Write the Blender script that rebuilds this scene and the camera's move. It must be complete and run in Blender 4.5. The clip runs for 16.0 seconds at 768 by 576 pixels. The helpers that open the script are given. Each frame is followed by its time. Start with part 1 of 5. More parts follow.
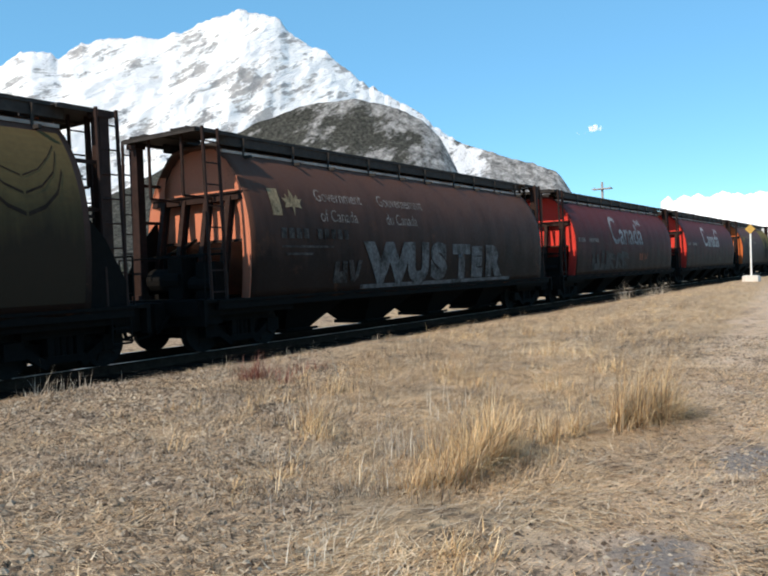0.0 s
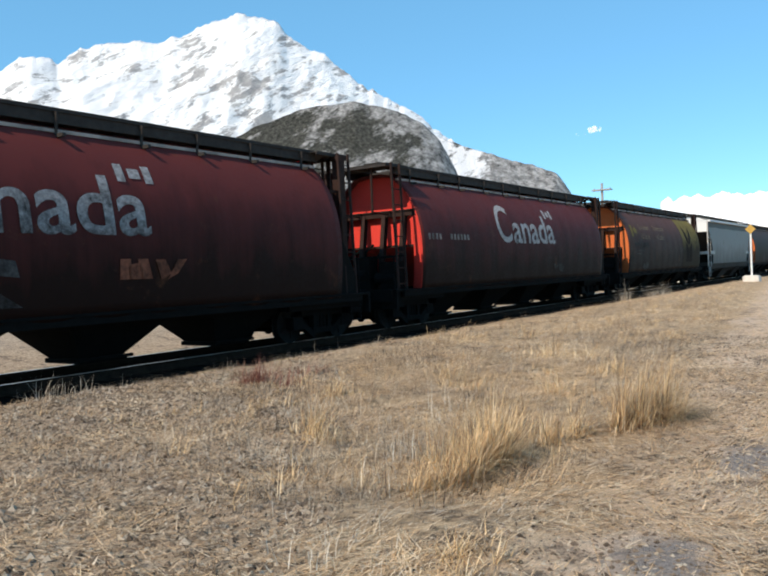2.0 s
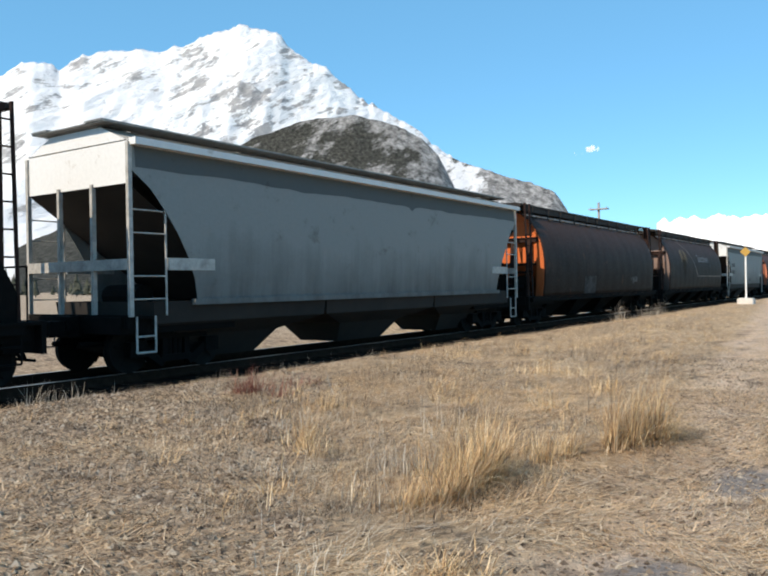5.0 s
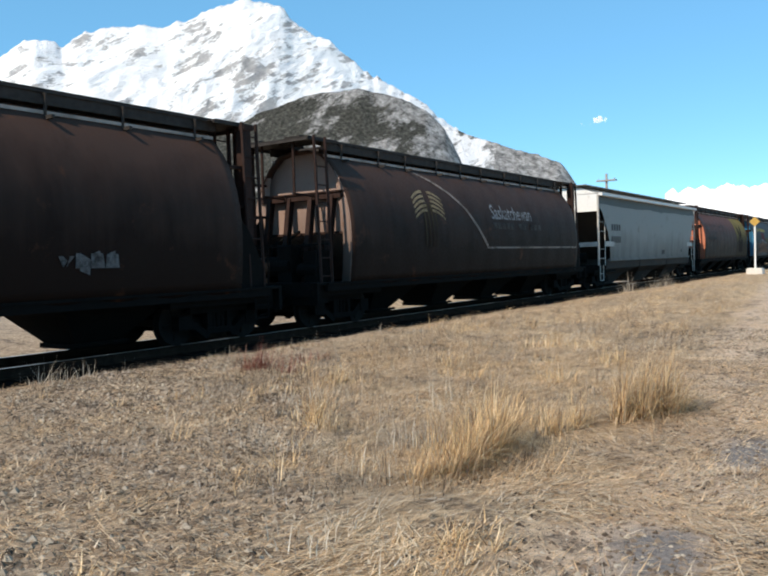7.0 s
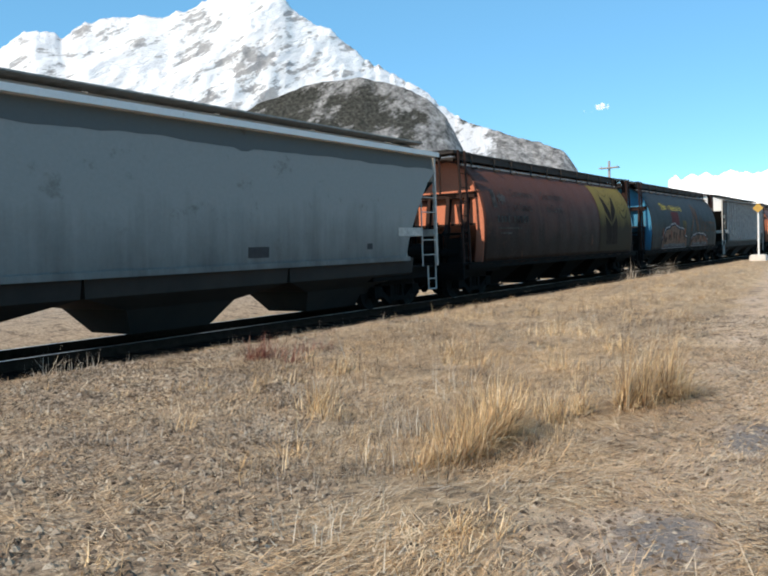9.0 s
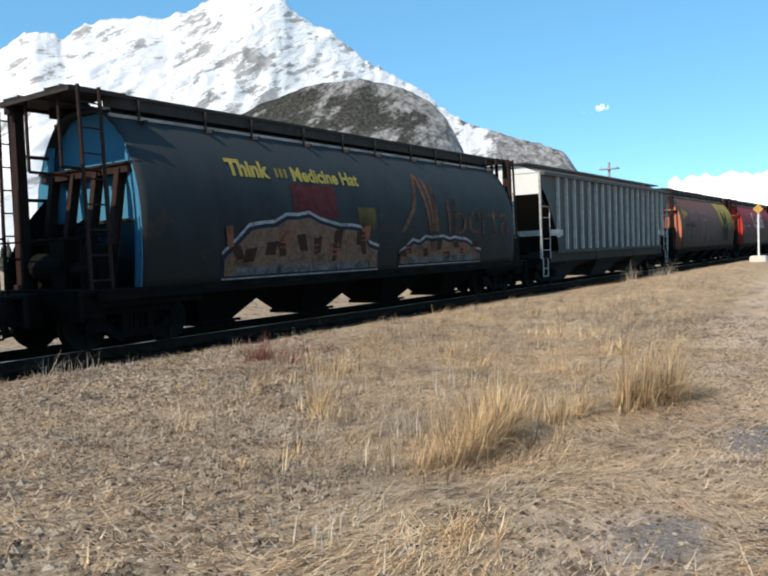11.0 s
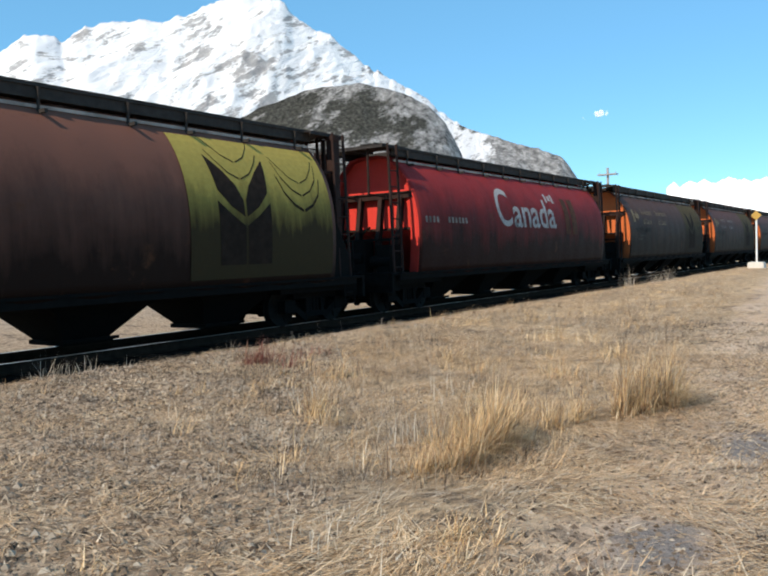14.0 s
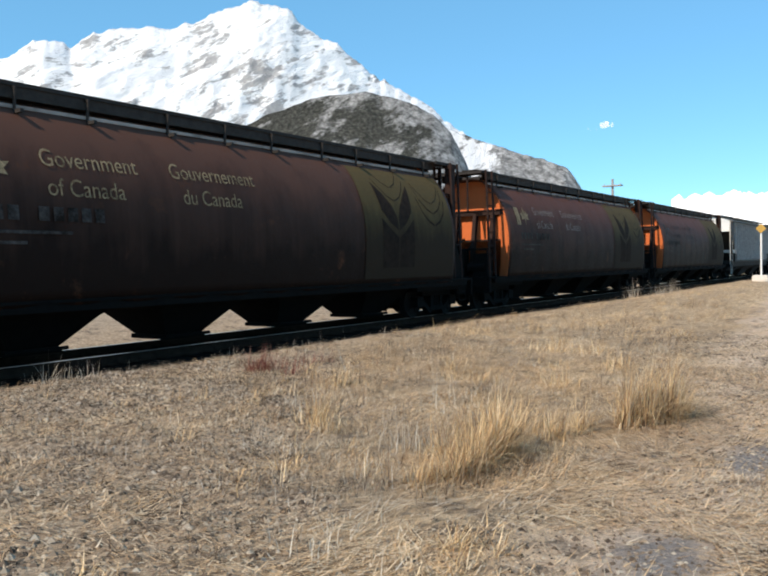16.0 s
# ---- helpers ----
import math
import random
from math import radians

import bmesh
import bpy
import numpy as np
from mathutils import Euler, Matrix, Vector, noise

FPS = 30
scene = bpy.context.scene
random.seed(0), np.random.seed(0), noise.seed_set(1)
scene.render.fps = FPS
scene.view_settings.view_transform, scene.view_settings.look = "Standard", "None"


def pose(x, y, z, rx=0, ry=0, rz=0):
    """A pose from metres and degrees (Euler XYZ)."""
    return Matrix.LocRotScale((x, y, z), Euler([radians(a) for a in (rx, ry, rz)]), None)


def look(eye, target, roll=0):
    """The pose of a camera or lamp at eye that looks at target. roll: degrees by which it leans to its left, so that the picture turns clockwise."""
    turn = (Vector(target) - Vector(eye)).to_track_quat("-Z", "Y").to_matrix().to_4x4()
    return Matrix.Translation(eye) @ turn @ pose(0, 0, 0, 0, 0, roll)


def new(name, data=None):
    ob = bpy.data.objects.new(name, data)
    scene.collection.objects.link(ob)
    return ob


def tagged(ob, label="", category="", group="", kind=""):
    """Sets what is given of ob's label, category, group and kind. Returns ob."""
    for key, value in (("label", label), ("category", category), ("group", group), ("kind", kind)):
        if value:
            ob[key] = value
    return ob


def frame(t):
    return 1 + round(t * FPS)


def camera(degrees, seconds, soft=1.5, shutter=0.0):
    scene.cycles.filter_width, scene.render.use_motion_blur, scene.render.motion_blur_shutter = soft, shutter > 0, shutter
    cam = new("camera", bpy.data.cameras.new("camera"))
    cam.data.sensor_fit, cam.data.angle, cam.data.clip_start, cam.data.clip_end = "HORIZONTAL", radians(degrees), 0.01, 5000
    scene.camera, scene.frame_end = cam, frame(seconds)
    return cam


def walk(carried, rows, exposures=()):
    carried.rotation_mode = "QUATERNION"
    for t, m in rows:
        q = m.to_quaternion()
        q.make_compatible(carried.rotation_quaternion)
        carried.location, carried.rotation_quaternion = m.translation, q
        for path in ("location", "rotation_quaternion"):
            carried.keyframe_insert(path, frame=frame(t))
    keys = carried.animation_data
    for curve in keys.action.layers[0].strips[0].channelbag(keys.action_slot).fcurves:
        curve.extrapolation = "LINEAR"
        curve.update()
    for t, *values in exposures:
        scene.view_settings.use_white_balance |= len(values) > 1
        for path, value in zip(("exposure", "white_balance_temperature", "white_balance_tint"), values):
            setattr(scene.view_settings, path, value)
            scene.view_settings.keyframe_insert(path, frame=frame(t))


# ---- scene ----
EYE = 1.50          # eye above the rail tops
TRACK = 12.45       # track centre, metres from the camera
cam = camera(53.4, 16.0, soft=2.1)
PATH = [
    (0, -1.31, 2.00, -55.45), (0.5, -1.43, 2.19, -55.44), (1, -1.43, 2.36, -55.40), (1.5, -1.29, 2.20, -55.39),
    (2, -1.12, 2.39, -55.42), (2.5, -1.32, 2.18, -55.47), (3, -1.15, 1.86, -55.52), (3.5, -0.55, 1.27, -55.59),
    (4, -0.07, 0.97, -55.77), (6.5, -0.79, 0.89, -55.53), (7, -2.00, 1.70, -55.21), (7.5, -2.57, 2.10, -54.80),
    (8, -2.33, 2.06, -54.96), (8.5, -2.41, 2.13, -55.16), (9, -2.79, 2.13, -55.02), (11.5, -2.70, 2.11, -55.03),
    (12, -2.86, 1.96, -55.33), (12.5, -2.84, 1.70, -55.32), (13, -2.78, 1.88, -55.32), (13.5, -2.64, 1.75, -55.15),
    (14, -2.40, 1.81, -55.13), (14.5, -2.10, 1.39, -55.28), (15, -2.04, 1.34, -55.03), (15.5, -1.74, 1.21, -54.89),
    (16, -1.76, 1.10, -54.84),
]
walk(cam, [(t, pose(0, 0, EYE, 90 + p, r, y)) for t, p, r, y in PATH])

# ---- daylight ----
SUN_EL, SUN_AZ = 42.0, 173.0     # the sun stands along the track, a little behind the train
world = bpy.data.worlds.new("sky")
scene.world = world
world.use_nodes = True
wn, wl = world.node_tree.nodes, world.node_tree.links
wn.clear()
sky = wn.new("ShaderNodeTexSky")
sky.sky_type, sky.sun_disc = "NISHITA", False
sky.sun_elevation, sky.sun_rotation = radians(SUN_EL), radians(90 - SUN_AZ)
sky.altitude, sky.air_density, sky.dust_density, sky.ozone_density = 1400, 1.0, 0.3, 1.6
bg = wn.new("ShaderNodeBackground")
bg.inputs["Strength"].default_value = 0.172
wo = wn.new("ShaderNodeOutputWorld")
tint = wn.new("ShaderNodeMix")       # the camera's vivid blue
tint.data_type, tint.blend_type = "RGBA", "MULTIPLY"
tint.inputs["Factor"].default_value, tint.inputs["B"].default_value = 1.0, (0.68, 1.02, 1.13, 1)
wl.new(sky.outputs[0], tint.inputs["A"])
haze = wn.new("ShaderNodeMix")       # even mountain-air blue over the whole dome
haze.data_type = "RGBA"
haze.inputs["Factor"].default_value, haze.inputs["B"].default_value = 0.45, (1.25, 3.5, 5.5, 1)
wl.new(tint.outputs["Result"], haze.inputs["A"])
wl.new(haze.outputs["Result"], bg.inputs[0])
wl.new(bg.outputs[0], wo.inputs[0])
sun_data = bpy.data.lights.new("sun", "SUN")
sun_data.energy, sun_data.angle, sun_data.color = 5.5, radians(0.5), (1.0, 0.855, 0.69)
sun = new("sun", sun_data)
sx = math.cos(radians(SUN_EL)) * math.cos(radians(SUN_AZ))
sy = math.cos(radians(SUN_EL)) * math.sin(radians(SUN_AZ))
sun.matrix_world = look((sx * 50, sy * 50, 50 * math.sin(radians(SUN_EL))), (0, 0, 0))
scene.view_settings.exposure = 0.0


# ---- materials ----
class Mat:
    """A node material with a few short helpers."""

    def __init__(self, name, rough=0.8, metal=0.0):
        self.m = bpy.data.materials.new(name)
        self.m.use_nodes = True
        self.t = self.m.node_tree
        self.b = self.t.nodes["Principled BSDF"]
        self.b.inputs["Roughness"].default_value = rough
        self.b.inputs["Metallic"].default_value = metal
        self.co = self.t.nodes.new("ShaderNodeTexCoord").outputs["Object"]

    def link(self, a, b):
        self.t.links.new(a, b)

    def mapped(self, scale):
        n = self.t.nodes.new("ShaderNodeMapping")
        n.inputs["Scale"].default_value = scale
        self.link(self.co, n.inputs["Vector"])
        return n.outputs[0]

    def noise(self, scale, detail=4.0, rough=0.6, stretch=None):
        n = self.t.nodes.new("ShaderNodeTexNoise")
        n.inputs["Scale"].default_value = scale
        n.inputs["Detail"].default_value = detail
        n.inputs["Roughness"].default_value = rough
        self.link(self.mapped(stretch) if stretch else self.co, n.inputs["Vector"])
        return n.outputs["Fac"]

    def strata(self, scale, detail, rough):
        """Noise in slanting beds, as the rock of the range lies."""
        x, y, z = (self.axis(i) for i in range(3))
        h = self.calc("ADD", self.calc("MULTIPLY", x, 0.68), self.calc("MULTIPLY", y, -0.73))
        along = self.calc("ADD", self.calc("MULTIPLY", h, 0.85), self.calc("MULTIPLY", z, 0.53))
        over = self.calc("ADD", self.calc("MULTIPLY", h, -0.53), self.calc("MULTIPLY", z, 0.85))
        c = self.t.nodes.new("ShaderNodeCombineXYZ")
        self.link(self.calc("MULTIPLY", along, 0.36), c.inputs[0])
        self.link(over, c.inputs[1])
        n = self.t.nodes.new("ShaderNodeTexNoise")
        n.inputs["Scale"].default_value, n.inputs["Detail"].default_value, n.inputs["Roughness"].default_value = scale, detail, rough
        self.link(c.outputs[0], n.inputs["Vector"])
        return n.outputs["Fac"]

    def ramp(self, fac, stops):
        n = self.t.nodes.new("ShaderNodeValToRGB")
        e = n.color_ramp.elements
        while len(e) < len(stops):
            e.new(0.5)
        for el, (p, c) in zip(e, stops):
            el.position = p
            el.color = (*c, 1) if isinstance(c, tuple) else (c, c, c, 1)
        self.link(fac, n.inputs["Fac"])
        return n.outputs["Color"]

    def mix(self, fac, a, b, mode="MIX"):
        n = self.t.nodes.new("ShaderNodeMix")
        n.data_type, n.blend_type = "RGBA", mode
        for sock, v in ((n.inputs["Factor"], fac), (n.inputs["A"], a), (n.inputs["B"], b)):
            if isinstance(v, (int, float)):
                sock.default_value = v
            elif isinstance(v, tuple):
                sock.default_value = (*v, 1)
            else:
                self.link(v, sock)
        return n.outputs["Result"]

    def calc(self, op, a, b=0.0):
        n = self.t.nodes.new("ShaderNodeMath")
        n.operation = op
        for sock, v in zip(n.inputs, (a, b)):
            if isinstance(v, (int, float)):
                sock.default_value = v
            else:
                self.link(v, sock)
        return n.outputs[0]

    def axis(self, i, source=None):
        n = self.t.nodes.new("ShaderNodeSeparateXYZ")
        self.link(source or self.co, n.inputs[0])
        return n.outputs[i]

    def normal(self):
        return self.t.nodes.new("ShaderNodeNewGeometry").outputs["Normal"]

    def colour(self, c):
        if isinstance(c, tuple):
            self.b.inputs["Base Color"].default_value = (*c, 1)
        else:
            self.link(c, self.b.inputs["Base Color"])
        return self

    def roughness(self, v):
        self.link(v, self.b.inputs["Roughness"])
        return self

    def bump(self, fac, strength=0.3, dist=0.02):
        n = self.t.nodes.new("ShaderNodeBump")
        n.inputs["Strength"].default_value = strength
        n.inputs["Distance"].default_value = dist
        self.link(fac, n.inputs["Height"])
        self.link(n.outputs[0], self.b.inputs["Normal"])
        return self


def car_paint(name, base, grime_shade=(0.013, 0.0064, 0.0045), dirt_shade=0.5, rust=(0.10, 0.04, 0.02)):
    """Weathered wagon paint: streaks that run down, soot and painted-in shade low on the side, rust blooms."""
    m = Mat(name, 0.55)
    m.b.inputs["Specular IOR Level"].default_value = 0.09
    streak = m.noise(1.0, 6, 0.65, (2.6, 2.6, 0.22))
    cloud = m.noise(0.55, 5, 0.6)
    fine = m.noise(14, 4, 0.7)
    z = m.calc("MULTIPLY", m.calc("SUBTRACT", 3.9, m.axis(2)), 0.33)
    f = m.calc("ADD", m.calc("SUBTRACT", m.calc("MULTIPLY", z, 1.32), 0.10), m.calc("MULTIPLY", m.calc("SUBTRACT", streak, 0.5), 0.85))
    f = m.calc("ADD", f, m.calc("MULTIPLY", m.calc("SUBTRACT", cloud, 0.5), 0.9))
    f = m.calc("ADD", f, dirt_shade - 0.5)
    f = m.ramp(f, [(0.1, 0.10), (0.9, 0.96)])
    c = m.mix(f, base, grime_shade)
    c = m.mix(m.ramp(m.noise(1.7, 8, 0.72), [(0.6, 0.0), (0.72, 0.7)]), c, rust)
    c = m.mix(0.35, c, m.mix(fine, (0.5, 0.5, 0.5), (1.2, 1.2, 1.2)), "MULTIPLY")
    m.colour(c).roughness(m.ramp(fine, [(0.3, 0.5), (0.8, 0.8)]))
    return m.bump(m.noise(3, 5, 0.6), 0.15, 0.02).m


def plain(name, base, rough=0.7, metal=0.0, vary=0.35, scale=6.0, gloss=0.5):
    m = Mat(name, rough, metal)
    m.b.inputs["Specular IOR Level"].default_value = gloss
    n = m.noise(scale, 6, 0.65)
    lo = tuple(v * (1 - vary) for v in base)
    hi = tuple(min(1, v * (1 + vary)) for v in base)
    m.colour(m.mix(m.ramp(n, [(0.3, 0.0), (0.7, 1.0)]), lo, hi))
    return m.bump(m.noise(scale * 5, 3), 0.2, 0.01).m


M_UNDER = plain("near_black_steel", (0.006, 0.0055, 0.005), 0.9, gloss=0.1)
M_STRUT = plain("sooty_painted_steel", (0.026, 0.013, 0.010), 0.8, gloss=0.2)
M_DECK = plain("weathered_galvanised_steel", (0.035, 0.030, 0.027), 0.8, gloss=0.2)
# Eave strip in a lighter colour that stands for sun along its edge.
M_EAVE = plain("sunlit_eave_paint", (0.30, 0.25, 0.22), 0.7, vary=0.5, scale=1.5, gloss=0.2)
M_WHEEL = plain("worn_wheel_steel", (0.010, 0.009, 0.008), 0.8, gloss=0.15)
M_HEAD = plain("polished_rail_steel", (0.55, 0.55, 0.56), 0.3, 1.0, 0.15)
M_RAIL = plain("rail_steel", (0.03, 0.019, 0.013), 0.9, 0.0, gloss=0.05)
M_TIE = plain("creosoted_timber", (0.014, 0.011, 0.009), 0.95, gloss=0.03)
M_SIGN = plain("yellow_sign_paint", (0.45, 0.27, 0.05), 0.5, 0, 0.1)
M_POST = plain("white_painted_post", (0.75, 0.75, 0.73), 0.6, 0, 0.1)
M_CONCRETE = plain("pale_concrete", (0.62, 0.59, 0.54), 0.9, 0, 0.15)


# ---- mesh helpers ----
def mesh_of(name, bm, mat, smooth=False):
    me = bpy.data.meshes.new(name)
    bm.to_mesh(me)
    bm.free()
    if smooth:
        me.shade_smooth()
    me.materials.append(mat)
    return me


def box(bm, x0, x1, y0, y1, z0, z1, m=None):
    vs = [bm.verts.new((x, y, z)) for x in (x0, x1) for y in (y0, y1) for z in (z0, z1)]
    if m:
        for v in vs:
            v.co = m @ v.co
    for f in ((0, 1, 3, 2), (4, 6, 7, 5), (0, 4, 5, 1), (2, 3, 7, 6), (0, 2, 6, 4), (1, 5, 7, 3)):
        bm.faces.new([vs[i] for i in f])
    return vs


def bar(bm, a, b, r=0.02, n=6):
    """A round bar from a to b."""
    a, b = Vector(a), Vector(b)
    q = (b - a).to_track_quat("Z", "Y").to_matrix()
    rings = []
    for p in (a, b):
        rings.append([bm.verts.new(p + q @ Vector((r * math.cos(2 * math.pi * i / n), r * math.sin(2 * math.pi * i / n), 0))) for i in range(n)])
    for i in range(n):
        bm.faces.new((rings[0][i], rings[0][(i + 1) % n], rings[1][(i + 1) % n], rings[1][i]))
    bm.faces.new(rings[0][::-1])
    bm.faces.new(rings[1])


def disc(bm, m, r, depth, n=24):
    bmesh.ops.create_cone(bm, cap_ends=True, segments=n, radius1=r, radius2=r, depth=depth, matrix=m)


def link_part(name, me, parent, loc=(0, 0, 0), label="", turn=0):
    ob = new(name, me)
    ob.parent = parent
    ob.matrix_basis = pose(*loc, 0, 0, turn)
    return tagged(ob, label)


def part(name, bm, mat, parent, label="", smooth=False):
    return link_part(name, mesh_of(name, bm, mat, smooth), parent, label=label)


MESHES = {}


def shared(key, make, mat, smooth=False):
    """One mesh per kind of piece, made at its first use."""
    k = (key, mat.name)
    if k not in MESHES:
        bm = bmesh.new()
        make(bm)
        bmesh.ops.recalc_face_normals(bm, faces=bm.faces)
        MESHES[k] = mesh_of(key, bm, mat, smooth)
    return MESHES[k]


# ---- ground, track ----
def ground_z(x, y):
    """Height of the field over the rail tops: a low bank on the camera's side of the ballast, level ground beyond."""
    near = 0.02 + 0.05 * noise.noise((x * 0.25, y * 0.25, 0)) + 0.03 * noise.noise((x * 1.1, y * 1.1, 3))
    near += 0.035 * noise.noise((x * 0.7, y * 0.7, 8)) + 0.018 * noise.noise((x * 2.6, y * 2.6, 6)) + 0.008 * noise.noise((x * 6.0, y * 6.0, 2))
    near += 0.03 * noise.noise((x * 3.4, y * 3.4, 12)) * min(1.0, max(0.0, y - 0.7 * x))
    near *= min(1.0, max(0.0, (10.3 - y) / 1.2)) if y > 9.1 else 1.0
    bed = -0.42
    if y < 9.3:
        return near
    if y < 10.1:
        k = (y - 9.3) / 0.8
        return near * (1 - k) + bed * k
    if y < 14.6:
        return bed
    k = min(1, (y - 14.6) / 3.0)
    return bed * (1 - k) + (0.02 + 0.06 * noise.noise((x * 0.1, y * 0.1, 0))) * k


def build_ground():
    m = Mat("dry_grass_soil", 0.95)
    a = m.ramp(m.noise(0.35, 6, 0.65), [(0.35, (0.34, 0.245, 0.15)), (0.65, (0.56, 0.40, 0.23))])
    b = m.ramp(m.noise(9, 8, 0.75), [(0.34, (0.13, 0.085, 0.05)), (0.50, (0.44, 0.315, 0.19)), (0.70, (0.78, 0.61, 0.42))])
    c = m.mix(0.6, a, b)
    # trodden path and grey bare patches
    n1 = m.calc("MULTIPLY", m.calc("SUBTRACT", m.noise(0.8, 4), 0.5), 1.2)
    mid = m.calc("ADD", m.calc("MULTIPLY", m.axis(0), 0.115), 0.65)
    off = m.calc("ABSOLUTE", m.calc("ADD", m.calc("SUBTRACT", m.axis(1), mid), n1))
    path = m.ramp(off, [(0.25, 0.75), (0.75, 0.0)])
    c = m.mix(path, c, m.ramp(m.noise(25, 5, 0.7), [(0.3, (0.48, 0.355, 0.26)), (0.7, (0.74, 0.57, 0.43))]))
    # greyer stony soil on the near bank, dark patches painted as shaded gaps, two bare grey patches
    side = m.calc("SUBTRACT", m.axis(1), m.calc("MULTIPLY", m.axis(0), 0.75))
    stony = m.ramp(m.calc("ADD", m.calc("MULTIPLY", side, 0.4), m.noise(0.5, 4)), [(0.35, 0.0), (0.9, 0.75)])
    c = m.mix(stony, c, m.ramp(m.noise(16, 6, 0.75), [(0.36, (0.08, 0.056, 0.04)), (0.5, (0.36, 0.265, 0.18)), (0.66, (0.70, 0.56, 0.41))]))
    c = m.mix(m.ramp(m.noise(2.6, 6, 0.75), [(0.52, 0.0), (0.62, 0.85)]), c, (0.09, 0.062, 0.042))
    for px, py, pr in ((3.78, 1.05, 0.50), (6.25, 1.0, 0.58)):
        ax = m.calc("POWER", m.calc("SUBTRACT", m.axis(0), px), 2.0)
        ay = m.calc("POWER", m.calc("MULTIPLY", m.calc("SUBTRACT", m.axis(1), py), 1.6), 2.0)
        d = m.calc("ADD", m.calc("SQRT", m.calc("ADD", ax, ay)), m.calc("MULTIPLY", m.calc("SUBTRACT", m.noise(4, 5), 0.5), 0.5))
        c = m.mix(m.ramp(d, [(pr * 0.5, 0.85), (pr, 0.0)]), c, m.ramp(m.noise(30, 5), [(0.3, (0.10, 0.095, 0.095)), (0.7, (0.27, 0.25, 0.24))]))
    m.colour(c).bump(m.noise(22, 6, 0.8), 0.8, 0.06)
    xs = sorted({*(-4000 + 0 * i for i in range(1)), *(-1500, -600, -250, -120, -60, -30, -15), *[-8 + 0.25 * i for i in range(40)], *[2 + 0.08 * i for i in range(125)], *[12 + 0.25 * i for i in range(65)], *[28 + 1.0 * i for i in range(1, 60)], 110, 150, 220, 400, 800, 1600, 4500})
    ys = sorted({-4000, -1200, -300, -80, -30, -10, -4, *[-2 + 0.25 * i for i in range(8)], *[0.08 * i for i in range(121)], *[9.65, 9.75, 9.8, 9.9, 10.0, 10.1, 10.2, 10.3, 10.4, 10.6, 10.95, 11.4, 12.4, 13.5, 14.6, 15.3, 16, 17, 17.6], 20, 24, 30, 40, 60, 90, 140, 220, 400, 800, 1600, 4500})
    bm = bmesh.new()
    g = [[bm.verts.new((x, y, ground_z(x, y))) for y in ys] for x in xs]
    for i in range(len(xs) - 1):
        for j in range(len(ys) - 1):
            bm.faces.new((g[i][j], g[i + 1][j], g[i + 1][j + 1], g[i][j + 1]))
    tagged(new("ground", mesh_of("ground", bm, m.m, True)), "dry straw-coloured grass field on bare stony soil", "ground", kind="structure")


def build_track():
    m = Mat("ballast_stone", 0.95)
    m.b.inputs["Specular IOR Level"].default_value = 0.05
    v = m.t.nodes.new("ShaderNodeTexVoronoi")
    v.inputs["Scale"].default_value = 18
    m.link(m.co, v.inputs["Vector"])
    # Stone coloured near black: the shade beside the train is in the paint.
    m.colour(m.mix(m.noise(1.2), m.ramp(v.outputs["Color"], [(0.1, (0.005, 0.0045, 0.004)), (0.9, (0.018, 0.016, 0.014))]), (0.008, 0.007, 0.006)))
    m.bump(v.outputs["Distance"], 1.0, 0.04)
    bm = bmesh.new()
    sec = [(-3.08, -0.035), (-2.45, -0.19), (-1.35, -0.19), (1.35, -0.19), (2.1, -0.42)]
    xs = [-400, -60] + [-20 + 2 * i for i in range(60)] + [140, 300, 900]
    rows = [[bm.verts.new((x, TRACK + y, z)) for y, z in sec] for x in xs]
    for a, b in zip(rows, rows[1:]):
        for j in range(4):
            bm.faces.new((a[j], b[j], b[j + 1], a[j + 1]))
    tagged(new("ballast", mesh_of("ballast", bm, m.m)), "crushed-stone railway ballast coloured near black for the train's shade", "ballast", kind="structure")
    # rails: foot, web and head
    prof = [(-0.07, -0.17), (0.07, -0.17), (0.07, -0.155), (0.012, -0.13), (0.012, -0.04), (0.037, -0.03), (0.037, 0), (-0.037, 0), (-0.037, -0.03), (-0.012, -0.04), (-0.012, -0.13), (-0.07, -0.155)]
    for side in (-1, 1):
        bm = bmesh.new()
        ends = [[bm.verts.new((x, TRACK + side * 0.755 + y, z)) for y, z in prof] for x in (-400, 900)]
        n = len(prof)
        for i in range(n):
            bm.faces.new((ends[0][i], ends[0][(i + 1) % n], ends[1][(i + 1) % n], ends[1][i]))
        ob = tagged(new("rail", mesh_of("rail", bm, M_RAIL)), "worn steel running rail spiked to timber ties", "rail", group="rails of the track", kind="structure")
        bm = bmesh.new()
        box(bm, -400, 900, TRACK + side * 0.755 - 0.03, TRACK + side * 0.755 + 0.03, 0.0005, 0.004)
        part("rail_head", bm, M_HEAD, ob, "polished running surface")


def build_ties():
    def tie(bm):
        box(bm, -0.11, 0.11, -1.3, 1.3, -0.32, -0.172)
    me = shared("tie", tie, M_TIE)
    for i in range(150):
        ob = new("railway_tie", me)
        ob.matrix_world = pose(-12 + 0.56 * i, TRACK + random.uniform(-0.03, 0.03), 0, 0, 0, random.uniform(-1, 1))
        tagged(ob, "dark creosoted timber railway tie under the rails", "railway tie", group="ties of the track")


# ---- grain wagons ----
HALF = 7.3      # half length of the side sheets


